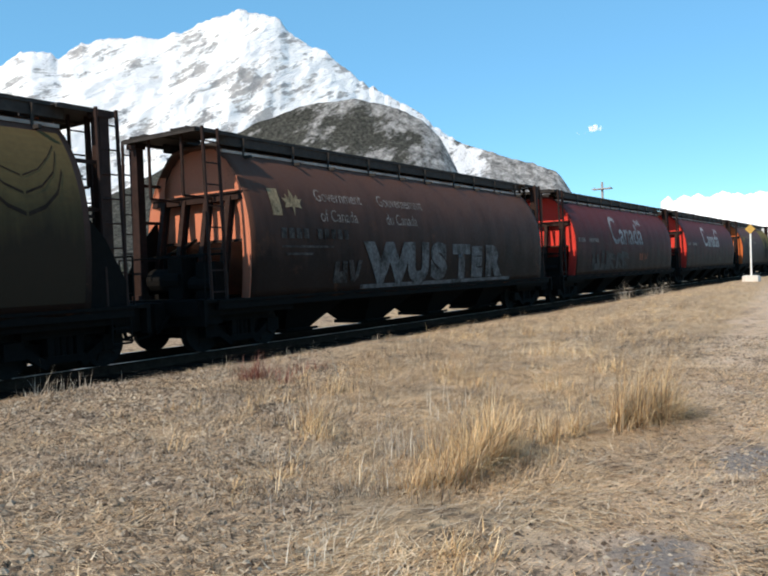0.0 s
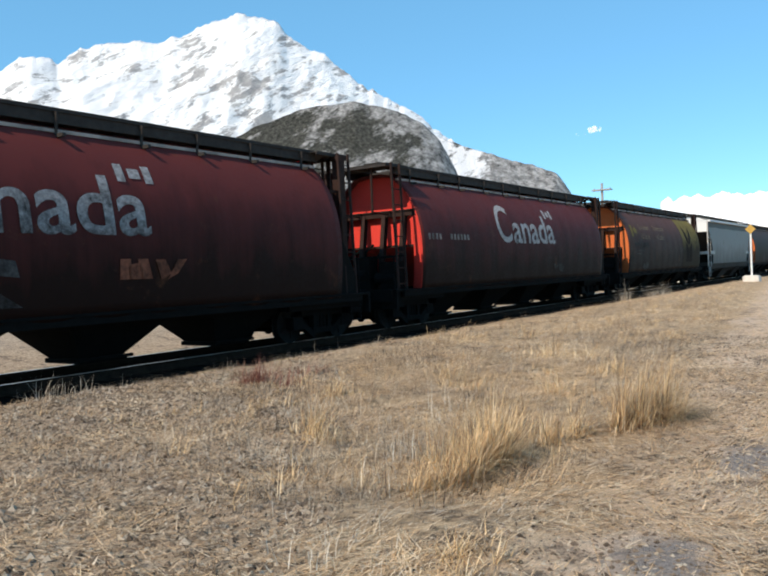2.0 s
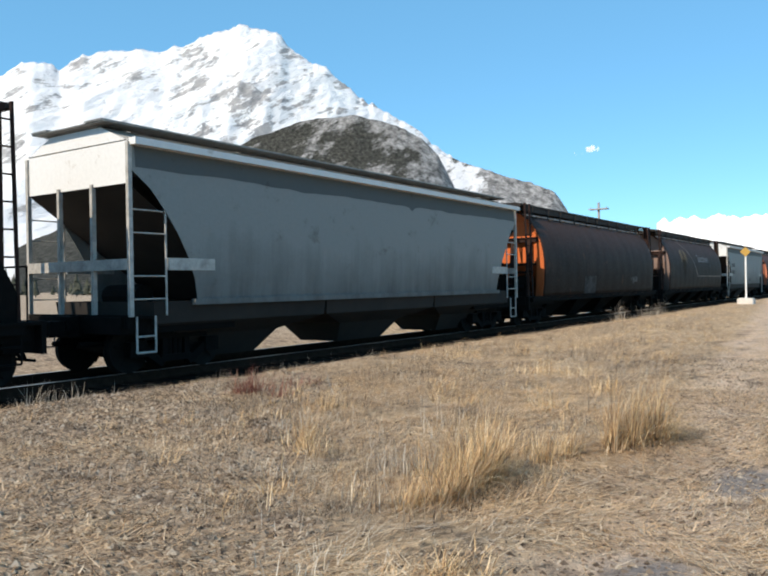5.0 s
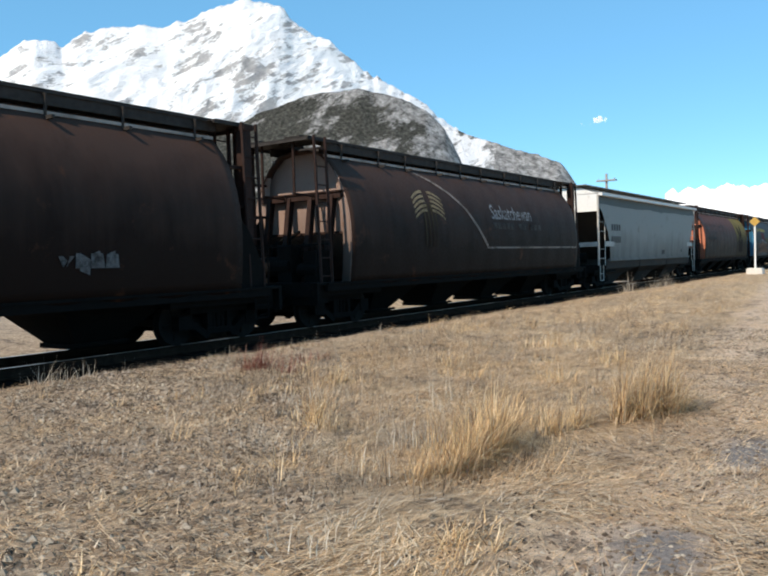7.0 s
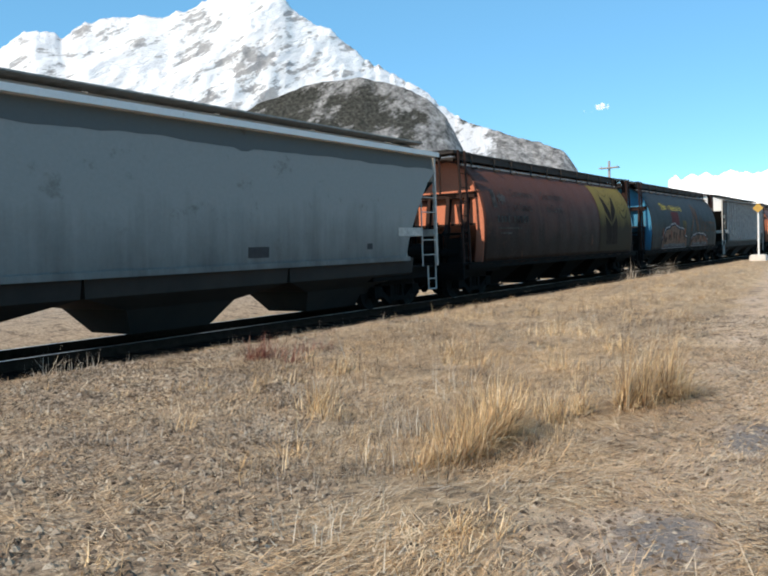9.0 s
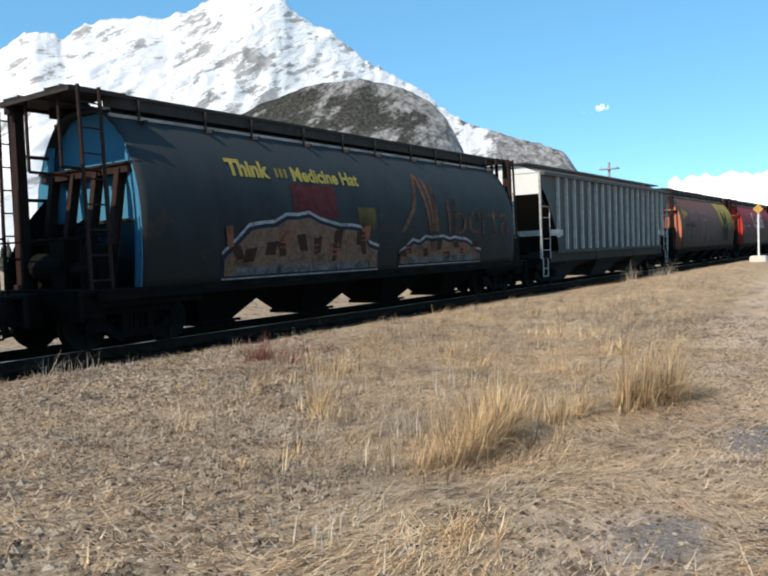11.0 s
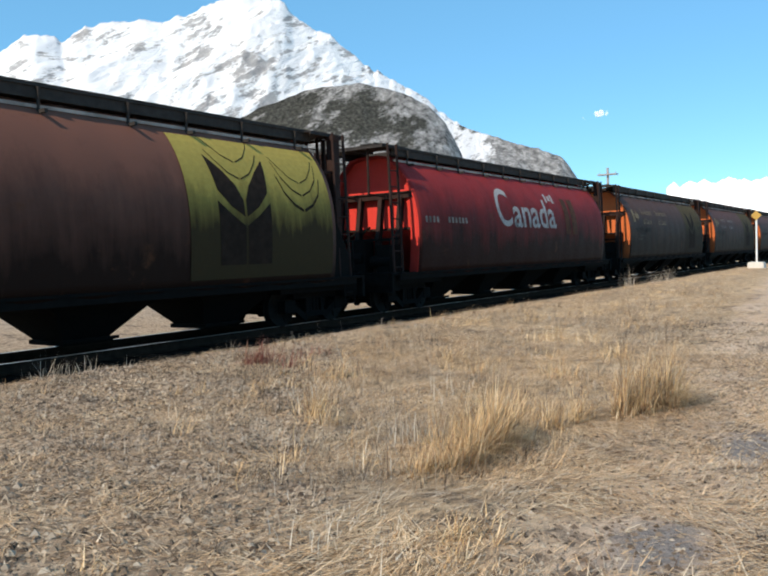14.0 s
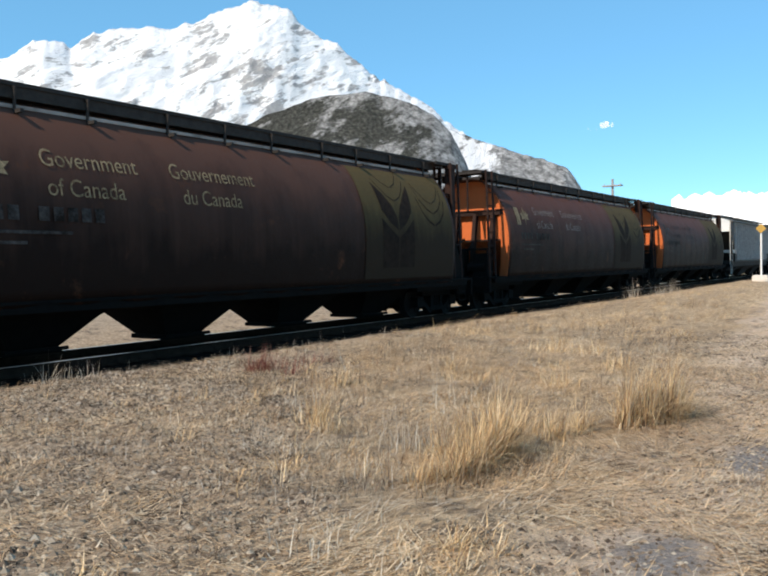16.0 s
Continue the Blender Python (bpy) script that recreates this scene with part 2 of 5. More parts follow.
def hw(z):
    """Half width of the curved wagon side at a height over the rail."""
    if z > 2.1:
        return 1.6 * max(0.0, 1 - ((z - 2.1) / 2.36) ** 2.2) ** 0.6
    return 1.6 - 0.10 * ((2.1 - z) / 1.15) ** 2


SIDE_Z = [0.95, 1.2, 1.5, 1.8, 2.1, 2.4, 2.7, 3.0, 3.25, 3.5, 3.7, 3.88, 4.02, 4.12, 4.2]


def shell(bm):
    loop = [(-hw(z), z) for z in SIDE_Z] + [(-0.3, 4.27), (0.3, 4.27)] + [(hw(z), z) for z in reversed(SIDE_Z)]
    t = 0.07
    inner = [(y * (1 - t / 1.6), z - (t if z > 4 else 0)) for y, z in loop]
    cells, per = 13, 6
    last = cells * per
    xs = [-HALF + 2 * HALF * i / last for i in range(last + 1)]
    a = []
    for i, x in enumerate(xs):       # sheets pulled in at the weld seams, a few dents between
        pull = 0.012 * (1 - math.sin(math.pi * (i % per) / per)) if 0 < i < last else 0.0
        row = []
        for y, z in loop:
            k = pull + 0.012 * max(0.0, noise.noise((x * 0.9, z * 1.1, y)))
            row.append(bm.verts.new((x, y * (1 - k / 1.6), z - (k if z > 4 else 0))))
        a.append(row)
    b = [[bm.verts.new((x, y, z)) for y, z in inner] for x in xs]
    n = len(loop)
    for i in range(last):
        for j in range(n - 1):
            bm.faces.new((a[i][j], a[i + 1][j], a[i + 1][j + 1], a[i][j + 1]))
            bm.faces.new((b[i][j], b[i][j + 1], b[i + 1][j + 1], b[i + 1][j]))
        for j in (0, n - 1):
            bm.faces.new((a[i][j], b[i][j], b[i + 1][j], a[i + 1][j]))
    for i in (0, last):
        for j in range(n - 1):
            bm.faces.new((a[i][j], a[i][j + 1], b[i][j + 1], b[i][j]))


def end_sheet(bm):
    """The end wall: upright above, sloping in to the first bay below. Made for the +x end."""
    line = [(7.1, z) for z in (4.24, 4.1, 3.9, 3.6, 3.3, 2.9, 2.5, 2.2)] + [(6.6, 1.75), (6.0, 1.25), (5.7, 1.0)]
    rows = []
    for x, z in line:
        w = hw(min(z, 4.2)) - 0.075
        rows.append([bm.verts.new((x, w * k, z)) for k in (-1, -0.5, 0, 0.5, 1)])
    for a, b in zip(rows, rows[1:]):
        for j in range(4):
            bm.faces.new((a[j], a[j + 1], b[j + 1], b[j]))


def bay(bm):
    """One discharge hopper, 2.9 m long, narrowing to its gate."""
    corners = ((-1, -1), (1, -1), (1, 1), (-1, 1))
    top, mid, low = ([(a * w, b * d, z) for a, b in corners] for w, d, z in ((1.50, 1.40, 1.08), (0.92, 1.0, 0.74), (0.45, 0.48, 0.22)))
    r = [[bm.verts.new(p) for p in q] for q in (top, mid, low)]
    for a, b in zip(r, r[1:]):
        for i in range(4):
            bm.faces.new((a[i], a[(i + 1) % 4], b[(i + 1) % 4], b[i]))
    bm.faces.new(r[2])
    box(bm, -0.5, 0.5, -0.52, 0.52, 0.13, 0.215)
    bar(bm, (-0.55, -0.6, 0.2), (0.55, -0.6, 0.2), 0.035)


def side_frame(bm):
    """Cast truck side frame, outside the wheels, with its spring opening."""
    for x in (-0.875, 0.875):
        box(bm, x - 0.17, x + 0.17, -0.1, 0.1, 0.30, 0.58)
    box(bm, -0.75, 0.75, -0.09, 0.09, 0.60, 0.74)
    box(bm, -0.35, 0.35, -0.09, 0.09, 0.18, 0.30)
    for s in (-1, 1):
        m = Matrix.Translation((s * 0.58, 0, 0.33)) @ Matrix.Rotation(s * -0.6, 4, "Y")
        box(bm, -0.34, 0.34, -0.08, 0.08, -0.07, 0.07, m)
        box(bm, s * 0.26 - 0.06, s * 0.26 + 0.06, -0.08, 0.08, 0.28, 0.62)
    for x in (-0.12, 0.0, 0.12):
        bar(bm, (x, 0, 0.3), (x, 0, 0.6), 0.055, 8)


def wheelset(bm):
    """Two flanged wheels on an axle, about its own centre."""
    for s in (-1, 1):
        m = Matrix.Translation((0, s * 0.76, 0)) @ Matrix.Rotation(math.pi / 2, 4, "X")
        disc(bm, m, 0.42, 0.13, 28)
        disc(bm, Matrix.Translation((0, s * 0.69, 0)) @ Matrix.Rotation(math.pi / 2, 4, "X"), 0.45, 0.03, 28)
        disc(bm, Matrix.Translation((0, s * 0.85, 0)) @ Matrix.Rotation(math.pi / 2, 4, "X"), 0.11, 0.12, 12)
        for k in range(5):
            a = k * 2 * math.pi / 5
            box(bm, 0.16, 0.33, -0.02, 0.02, -0.03, 0.03, Matrix.Translation((0, s * 0.83, 0)) @ Matrix.Rotation(a, 4, "Y"))
    bar(bm, (0, -0.95, 0), (0, 0.95, 0), 0.075, 10)


def body_bolster(bm):
    """Underframe box over a truck, with the brake rods below it."""
    box(bm, -1.45, 1.25, -1.36, 1.36, 0.74, 1.04)
    for y in (-0.4, 0.4):
        bar(bm, (-1.6, y, 0.55), (1.6, y, 0.55), 0.05)


def bolster(bm):
    box(bm, -0.55, 0.55, -0.85, 0.85, 0.22, 0.5)
    box(bm, -0.2, 0.2, -0.98, 0.98, 0.45, 0.68)
    disc(bm, Matrix.Translation((0, 0, 0.74)), 0.25, 0.16, 14)


def coupler(bm):
    """Draft gear and knuckle coupler for the +x end."""
    box(bm, 7.0, 8.75, -0.17, 0.17, 0.68, 1.0)
    box(bm, 8.75, 9.02, -0.14, 0.17, 0.70, 0.98)
    box(bm, 8.3, 8.8, -0.42, 0.42, 0.50, 1.02)
    bar(bm, (8.6, -0.3, 0.85), (8.6, -1.3, 0.85), 0.02)
    for y in (-0.32, 0.32):
        bar(bm, (8.5, y, 0.75), (8.8, y * 0.8, 0.38), 0.03)
        bar(bm, (8.8, y * 0.8, 0.38), (9.06, y * 0.7, 0.34), 0.03)
    box(bm, 7.5, 8.3, -0.7, 0.7, 0.40, 0.66)


def centre_sill(bm):
    box(bm, -8.2, 8.2, -0.19, 0.19, 0.80, 1.06)


def side_sill(bm):
    """Near side sill: a channel under the curved side. Made for -y."""
    box(bm, -8.15, 8.15, -1.50, -1.38, 0.86, 1.0)
    box(bm, -8.15, 8.15, -1.53, -1.38, 1.0, 1.05)


def end_deck(bm):
    """The end platform over the truck, for the +x end."""
    box(bm, 7.3, 8.5, -1.48, 1.48, 1.0, 1.05)
    box(bm, 8.42, 8.5, -1.48, 1.48, 0.55, 1.06)
    box(bm, 7.9, 8.42, -1.3, 1.3, 0.58, 1.0)
    for y in (-1.2, 1.2):
        box(bm, 7.9, 8.0, y - 0.05, y + 0.05, 0.75, 1.0)


def strut(bm):
    """One raking strut between the deck and the end wall, for the +x end."""
    m = Matrix.Translation((7.42, 0, 2.08)) @ Matrix.Rotation(-0.17, 4, "Y")
    box(bm, -0.07, 0.07, -0.015, 0.015, -1.06, 1.06, m)
    for x in (-0.07, 0.07):
        box(bm, x - 0.012, x + 0.012, -0.065, 0.065, -1.06, 1.06, m)


def end_beam(bm):
    box(bm, 7.11, 7.30, -1.40, 1.40, 3.05, 3.22)
    box(bm, 7.11, 7.34, -1.40, 1.40, 3.19, 3.225)
    box(bm, 7.11, 7.15, -1.5, 1.5, 2.2, 2.26)


def end_wing(bm):
    """Rolled edge of the side sheet beside the end wall, for the +x, -y corner."""
    zs = SIDE_Z[:11]
    rows = []
    for z in zs:
        k = 0.30 * min(1, (3.9 - z) / 0.8)
        rows.append([bm.verts.new(p) for p in ((HALF - 0.01, -hw(z) + 0.01, z), (HALF + 0.012, -hw(z) + 0.03, z), (7.2, -hw(z) + 0.06 + k, z))])
    for a, b in zip(rows, rows[1:]):
        for j in range(2):
            bm.faces.new((a[j], a[j + 1], b[j + 1], b[j]))


def brake_gear(bm):
    """Air reservoir, brake cylinder and valve on the end deck, for the +x end."""
    bar(bm, (7.7, -0.9, 1.45), (7.7, 0.1, 1.45), 0.25, 14)
    bar(bm, (7.75, 0.35, 1.35), (7.75, 1.0, 1.35), 0.16, 12)
    box(bm, 7.55, 7.9, -0.25, 0.2, 1.05, 1.95)
    box(bm, 7.5, 7.85, 0.55, 1.1, 1.05, 1.8)
    box(bm, 7.45, 7.75, -1.2, -0.75, 1.05, 1.7)


def end_column(bm):
    """Boxed corner column from the deck up to the roof platform, for the +x, -y corner."""
    box(bm, 7.80, 7.98, -1.24, -1.00, 1.05, 4.36)
    box(bm, 7.74, 8.04, -1.28, -0.96, 1.05, 1.14)
    box(bm, 7.76, 8.02, -1.27, -0.97, 4.26, 4.36)
    for z in (1.9, 2.7, 3.5):
        box(bm, 7.30, 7.80, -1.16, -1.08, z - 0.03, z + 0.03)


def end_gusset(bm):
    """Shear plate between end wall and deck, for the +x, -y corner."""
    a = [(7.12, 1.05), (8.15, 1.05), (8.15, 1.45), (7.75, 2.2), (7.12, 2.9)]
    near, far = ([bm.verts.new((x, y, z)) for x, z in a] for y in (-1.33, -1.31))
    bm.faces.new(near)
    bm.faces.new(far[::-1])
    for i in range(5):
        bm.faces.new((near[i], far[i], far[(i + 1) % 5], near[(i + 1) % 5]))


def end_post(bm):
    """Flat post from the deck to the roof platform, for the +x end."""
    box(bm, 8.12, 8.17, -0.05, 0.05, 1.05, 4.35)
    box(bm, 7.3, 8.14, -0.02, 0.02, 2.6, 2.66)


def brake_wheel(bm):
    """Spoked hand-brake wheel on its housing, for the +x end."""
    n = 20
    at = lambda a: (7.62, 0.62 + 0.28 * math.cos(a), 2.55 + 0.28 * math.sin(a))
    for i in range(n):
        bar(bm, at(6.283 * i / n), at(6.283 * (i + 1) / n), 0.02, 5)
    for i in range(4):
        bar(bm, (7.58, 0.62, 2.55), at(1.571 * i), 0.014, 5)
    box(bm, 7.30, 7.60, 0.48, 0.76, 2.35, 2.78)
    bar(bm, (7.45, 0.62, 2.4), (7.45, 0.62, 1.1), 0.02, 6)


def end_piping(bm):
    """Outlet pipes and rods across the end, for the +x end."""
    for y, z in ((-0.75, 1.95), (-0.15, 2.1), (0.2, 1.9)):
        bar(bm, (7.55, y, 1.05), (7.55, y, z), 0.035, 7)
        bar(bm, (7.55, y, z), (7.2, y * 0.8, z + 0.2), 0.035, 7)
    bar(bm, (7.7, -1.3, 1.95), (7.7, 1.3, 1.95), 0.022, 6)
    bar(bm, (8.3, -1.3, 1.9), (8.3, 1.3, 1.9), 0.018, 6)
    for y in (-1.3, 1.3):
        bar(bm, (8.3, y, 1.05), (8.3, y, 1.9), 0.018, 6)
    for y in (-0.55, 0.5):       # air hoses hanging to the next wagon
        bar(bm, (8.5, y, 0.8), (8.75, y * 0.8, 0.42), 0.035, 7)


def ladder(bm):
    """Corner ladder from the deck to the roof, for the +x, -y corner."""
    for x in (7.75, 8.15):
        bar(bm, (x, -1.32, 1.0), (x, -1.22, 4.42), 0.036, 6)
    for i in range(8):
        z = 1.2 + 0.42 * i
        y = -1.32 + 0.1 * (z - 1.0) / 3.5
        bar(bm, (7.75, y, z), (8.15, y, z), 0.016, 5)


def step_iron(bm):
    """Sill step below the corner, for the +x, -y corner."""
    for x in (7.72, 8.1):
        bar(bm, (x, -1.46, 0.95), (x, -1.46, 0.42), 0.018, 5)
    for z in (0.42, 0.68):
        bar(bm, (7.72, -1.46, z), (8.1, -1.46, z), 0.018, 5)


def roof_post(bm):
    """Post that carries the roof platform, for the +x end."""
    bar(bm, (8.05, -0.5, 3.15), (8.05, -0.5, 4.40), 0.035, 6)
    bar(bm, (8.05, -0.5, 3.15), (7.15, -0.5, 3.12), 0.03, 6)


def running_board(bm):
    """Grated walkway along the roof, at -y: two edge angles, slats and an added dark plate below."""
    y0, y1, z = -0.86, -0.42, 4.45
    for y in (y0, y1):
        box(bm, -8.24, 8.24, y - 0.012, y + 0.012, z - 0.05, z + 0.015)
    n = 5
    for i in range(n):
        y = y0 + (y1 - y0) * (i + 0.5) / n
        box(bm, -8.24, 8.24, y - 0.042, y + 0.042, z - 0.015, z)
    # Plate added to black out the shaded gap between board and eave.
    box(bm, -7.4, 7.4, y0 + 0.02, y0 + 0.05, z - 0.24, z - 0.05)
    for i in range(60):
        x = -8.2 + 16.4 * i / 59
        box(bm, x - 0.015, x + 0.015, y0, y1, z - 0.045, z - 0.012)


def end_walk(bm):
    """Cross walk at the roof's end, +x end."""
    for y in (-1.1, 0, 1.1):
        box(bm, 7.1, 8.24, y - 0.02, y + 0.02, 4.34, 4.40)
    box(bm, 8.19, 8.24, -1.12, 1.12, 4.33, 4.39)


def walk_slat(bm):
    box(bm, -0.0595, 0.0595, -1.12, 1.12, 4.40, 4.42)


def bracket(bm):
    """Small angle that carries the running board off the curved roof, at -y."""
    box(bm, -0.025, 0.025, -0.9, -0.42, 4.35, 4.40)
    m = Matrix.Translation((0, -0.88, 4.17)) @ Matrix.Rotation(0.15, 4, "X")
    box(bm, -0.02, 0.02, -0.02, 0.02, -0.32, 0.22, m)
    box(bm, -0.03, 0.03, -1.09, -0.80, 3.96, 4.02)


def hatch(bm):
    """Trough hatch coaming along the roof with its batten covers."""
    box(bm, -6.9, 6.9, -0.33, 0.33, 4.24, 4.36)
    for i in range(4):
        x0 = -6.8 + 3.42 * i
        box(bm, x0, x0 + 3.3, -0.37, 0.37, 4.36, 4.41)
        for k in range(4):
            x = x0 + 0.4 + k * 0.83
            box(bm, x - 0.03, x + 0.03, -0.41, 0.41, 4.36, 4.44)


def eave(bm):
    """Longitudinal stiffener where the side turns into the roof, at -y."""
    box(bm, -HALF, HALF, -hw(4.08) - 0.05, -hw(4.08) + 0.02, 4.05, 4.11)


def text_bm(words, size, spacing=1.0, shear=0.0, bold=0.0):
    cu = bpy.data.curves.new("lettering", "FONT")
    cu.body, cu.size, cu.align_x, cu.resolution_u = words, size, "LEFT", 6
    cu.space_character, cu.shear, cu.offset = spacing, shear, bold
    ob = bpy.data.objects.new("lettering", cu)
    me = bpy.data.meshes.new_from_object(ob)
    bm = bmesh.new()
    bm.from_mesh(me)
    bpy.data.objects.remove(ob)
    bpy.data.meshes.remove(me)
    bpy.data.curves.remove(cu)
    return bm


def on_side(bm, x, z, half=hw, proud=0.006):
    """Lay a flat drawing (x along the side, y up) on the wagon's -y side with its origin at x, z."""
    lo = min(v.co.y for v in bm.verts)
    hi = max(v.co.y for v in bm.verts)
    k = lo + 0.12
    while k < hi:
        bmesh.ops.bisect_plane(bm, geom=[*bm.verts, *bm.edges, *bm.faces], plane_co=(0, k, 0), plane_no=(0, 1, 0))
        k += 0.12
    for v in bm.verts:
        zz = z + v.co.y
        v.co = Vector((x + v.co.x, -half(zz) - proud, zz))
    return bm


def lettering(parent, words, x, z, size, mat, stretch=1.0, half=hw, label="", spacing=1.0, shear=0.0, proud=0.006, bold=0.0):
    bm = text_bm(words, size, spacing, shear, bold)
    for v in bm.verts:
        v.co.x *= stretch
    return part("lettering", on_side(bm, x, z, half, proud), mat, parent, label)


def rects(parent, items, mat, half=hw, name="marking", label="", proud=0.006):
    """Plain bars (x, z, width, height) painted on the side, each a part."""
    name = name.replace("_bars", "_bar").replace("_panels", "_panel")
    for x, z, w, h in items:
        bm = bmesh.new()
        bm.faces.new([bm.verts.new((x + a * w, z + b * h, 0)) for a, b in ((0, 0), (1, 0), (1, 1), (0, 1))])
        part(name, on_side(bm, 0, 0, half, proud), mat, parent, label)


def trucks(car, at=7.1):
    for s in (-1, 1):
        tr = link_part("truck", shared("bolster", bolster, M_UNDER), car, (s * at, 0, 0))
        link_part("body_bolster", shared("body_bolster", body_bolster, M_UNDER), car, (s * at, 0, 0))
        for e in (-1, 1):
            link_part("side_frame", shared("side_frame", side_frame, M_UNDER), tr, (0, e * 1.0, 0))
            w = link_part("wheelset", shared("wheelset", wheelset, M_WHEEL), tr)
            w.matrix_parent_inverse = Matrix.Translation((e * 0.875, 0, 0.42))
            WHEELS.append(w)


WHEELS, CARS = [], []


def flipped(fn):
    """The same piece on the other side of the wagon."""
    def made(bm):
        fn(bm)
        for v in bm.verts:
            v.co.y = -v.co.y
    return made


def government_car(paint, end_paint, label, right, length=14.6):
    """Curved-side grain hopper; right: where its far side edge stands at the start."""
    car = new("grain_hopper_wagon")
    car.matrix_world = pose(right - length / 2, TRACK, 0)
    tagged(car, label, "hopper wagon", group="wagons of the train")
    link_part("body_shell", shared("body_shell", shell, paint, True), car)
    for e in (0, 180):
        link_part("end_column", shared("end_column", end_column, M_STRUT), car, turn=e)
        # Second ladder, added only to fill the see-through gap between wagons.
        if e == 0:
            link_part("ladder", shared("ladder_extra", ladder, M_STRUT), car, (0, 0.8, 0))
        link_part("end_gusset", shared("end_gusset", end_gusset, M_UNDER), car, turn=e)
        for y in (-0.62, 0.55) if e == 0 else ():
            link_part("end_post", shared("end_post", end_post, M_STRUT), car, (0, y, 0))
        for i in range(9):
            link_part("walk_slat", shared("walk_slat", walk_slat, M_DECK), car, ((7.2 + 0.122 * i) * (1 if e == 0 else -1), 0, 0))
        link_part("end_piping", shared("end_piping", end_piping, M_UNDER), car, turn=e)
        for i, (name, fn, mat) in enumerate((("end_sheet", end_sheet, end_paint), ("coupler", coupler, M_UNDER), ("end_deck", end_deck, M_UNDER),
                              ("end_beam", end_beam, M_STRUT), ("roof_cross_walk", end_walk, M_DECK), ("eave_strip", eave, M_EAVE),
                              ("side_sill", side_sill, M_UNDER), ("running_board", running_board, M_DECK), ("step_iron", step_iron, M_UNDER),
                              ("ladder", ladder, M_STRUT), ("ladder", flipped(ladder), M_STRUT), ("roof_post", roof_post, M_STRUT),
                              ("roof_post", flipped(roof_post), M_STRUT), ("end_wing", end_wing, end_paint), ("end_wing", flipped(end_wing), end_paint))):
            link_part(name, shared("%s_%d" % (name, i), fn, mat), car, turn=e)
        for y in (-1.0, -0.35, 0.35, 1.0):
            link_part("end_strut", shared("end_strut", strut, M_STRUT), car, (0, y if e == 0 else -y, 0), turn=e)
    link_part("brake_gear", shared("brake_gear", brake_gear, M_UNDER), car, turn=180)
    link_part("brake_wheel", shared("brake_wheel", brake_wheel, M_STRUT), car)
    link_part("hatch_cover", shared("hatch_cover", hatch, M_DECK), car)
    link_part("centre_sill", shared("centre_sill", centre_sill, M_UNDER), car)
    for i in range(4):
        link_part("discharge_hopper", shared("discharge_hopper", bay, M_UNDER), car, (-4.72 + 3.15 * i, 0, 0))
    for i in range(10):
        link_part("walk_bracket", shared("walk_bracket", bracket, M_DECK), car, (-6.7 + 13.4 * i / 9 + 0.12 * math.sin(i * 2.3), 0, 0))
    trucks(car)
    CARS.append(car)
    return car


P_BROWN = car_paint("weathered_brown_paint", (0.115, 0.047, 0.032), dirt_shade=0.52)
P_RUST = car_paint("rust_brown_paint", (0.175, 0.078, 0.055), dirt_shade=0.44)
P_SOOT = car_paint("soot_black_brown_paint", (0.062, 0.036, 0.027), dirt_shade=0.6)
P_RED = car_paint("weathered_red_paint", (0.115, 0.026, 0.024), dirt_shade=0.48)
P_BRIGHT = car_paint("fresh_red_paint", (0.28, 0.028, 0.027), dirt_shade=0.56)
P_DARK = car_paint("sooty_brown_paint", (0.098, 0.048, 0.034), dirt_shade=0.54)
P_BLUE = car_paint("dark_blue_paint", (0.040, 0.046, 0.050), (0.020, 0.019, 0.018))
P_GREY = car_paint("pale_grey_paint", (0.275, 0.285, 0.275), (0.10, 0.10, 0.095), 0.15, (0.12, 0.11, 0.10))
P_RIB = car_paint("grey_hopper_paint", (0.105, 0.10, 0.097), (0.05, 0.048, 0.045), 0.25, (0.06, 0.05, 0.045))
# Soiling and the shade below the body, both in one dark colour.
P_BAY = plain("dirty_shaded_hopper_paint", (0.016, 0.012, 0.009), 0.85, 0, 0.6, 0.8)
# Orange and red ends: body paint, less soiled and brightened for sunlight.
E_ORANGE = car_paint("sunlit_orange_end_paint", (0.62, 0.16, 0.05), (0.25, 0.07, 0.03), 0.0)
E_PINK = car_paint("faded_sunlit_orange_end_paint", (0.60, 0.22, 0.13), (0.25, 0.09, 0.06), 0.0)
E_RED = car_paint("sunlit_red_end_paint", (0.66, 0.055, 0.04), (0.3, 0.03, 0.025), 0.0)
E_TAN = car_paint("tan_end_paint", (0.30, 0.215, 0.18), (0.08, 0.06, 0.05), 0.3)
E_BLUE = car_paint("blue_end_paint", (0.06, 0.24, 0.40), (0.05, 0.09, 0.12), 0.0)
# Greyer copy of the white ends, for frames on the shaded side.
M_FRAME = plain("shaded_white_frame_paint", (0.38, 0.365, 0.335), 0.7, 0, 0.35)
E_WHITE = car_paint("white_end_paint", (0.74, 0.75, 0.74), (0.45, 0.44, 0.42), -0.2, (0.4, 0.35, 0.3))

# ---- straight-sided covered hoppers ----
def flat(z):
    return 1.56


def bulged(z):
    return 1.50 + 0.08 * math.sin(max(0.0, min(1.0, (z - 1.2) / 2.9)) * math.pi)


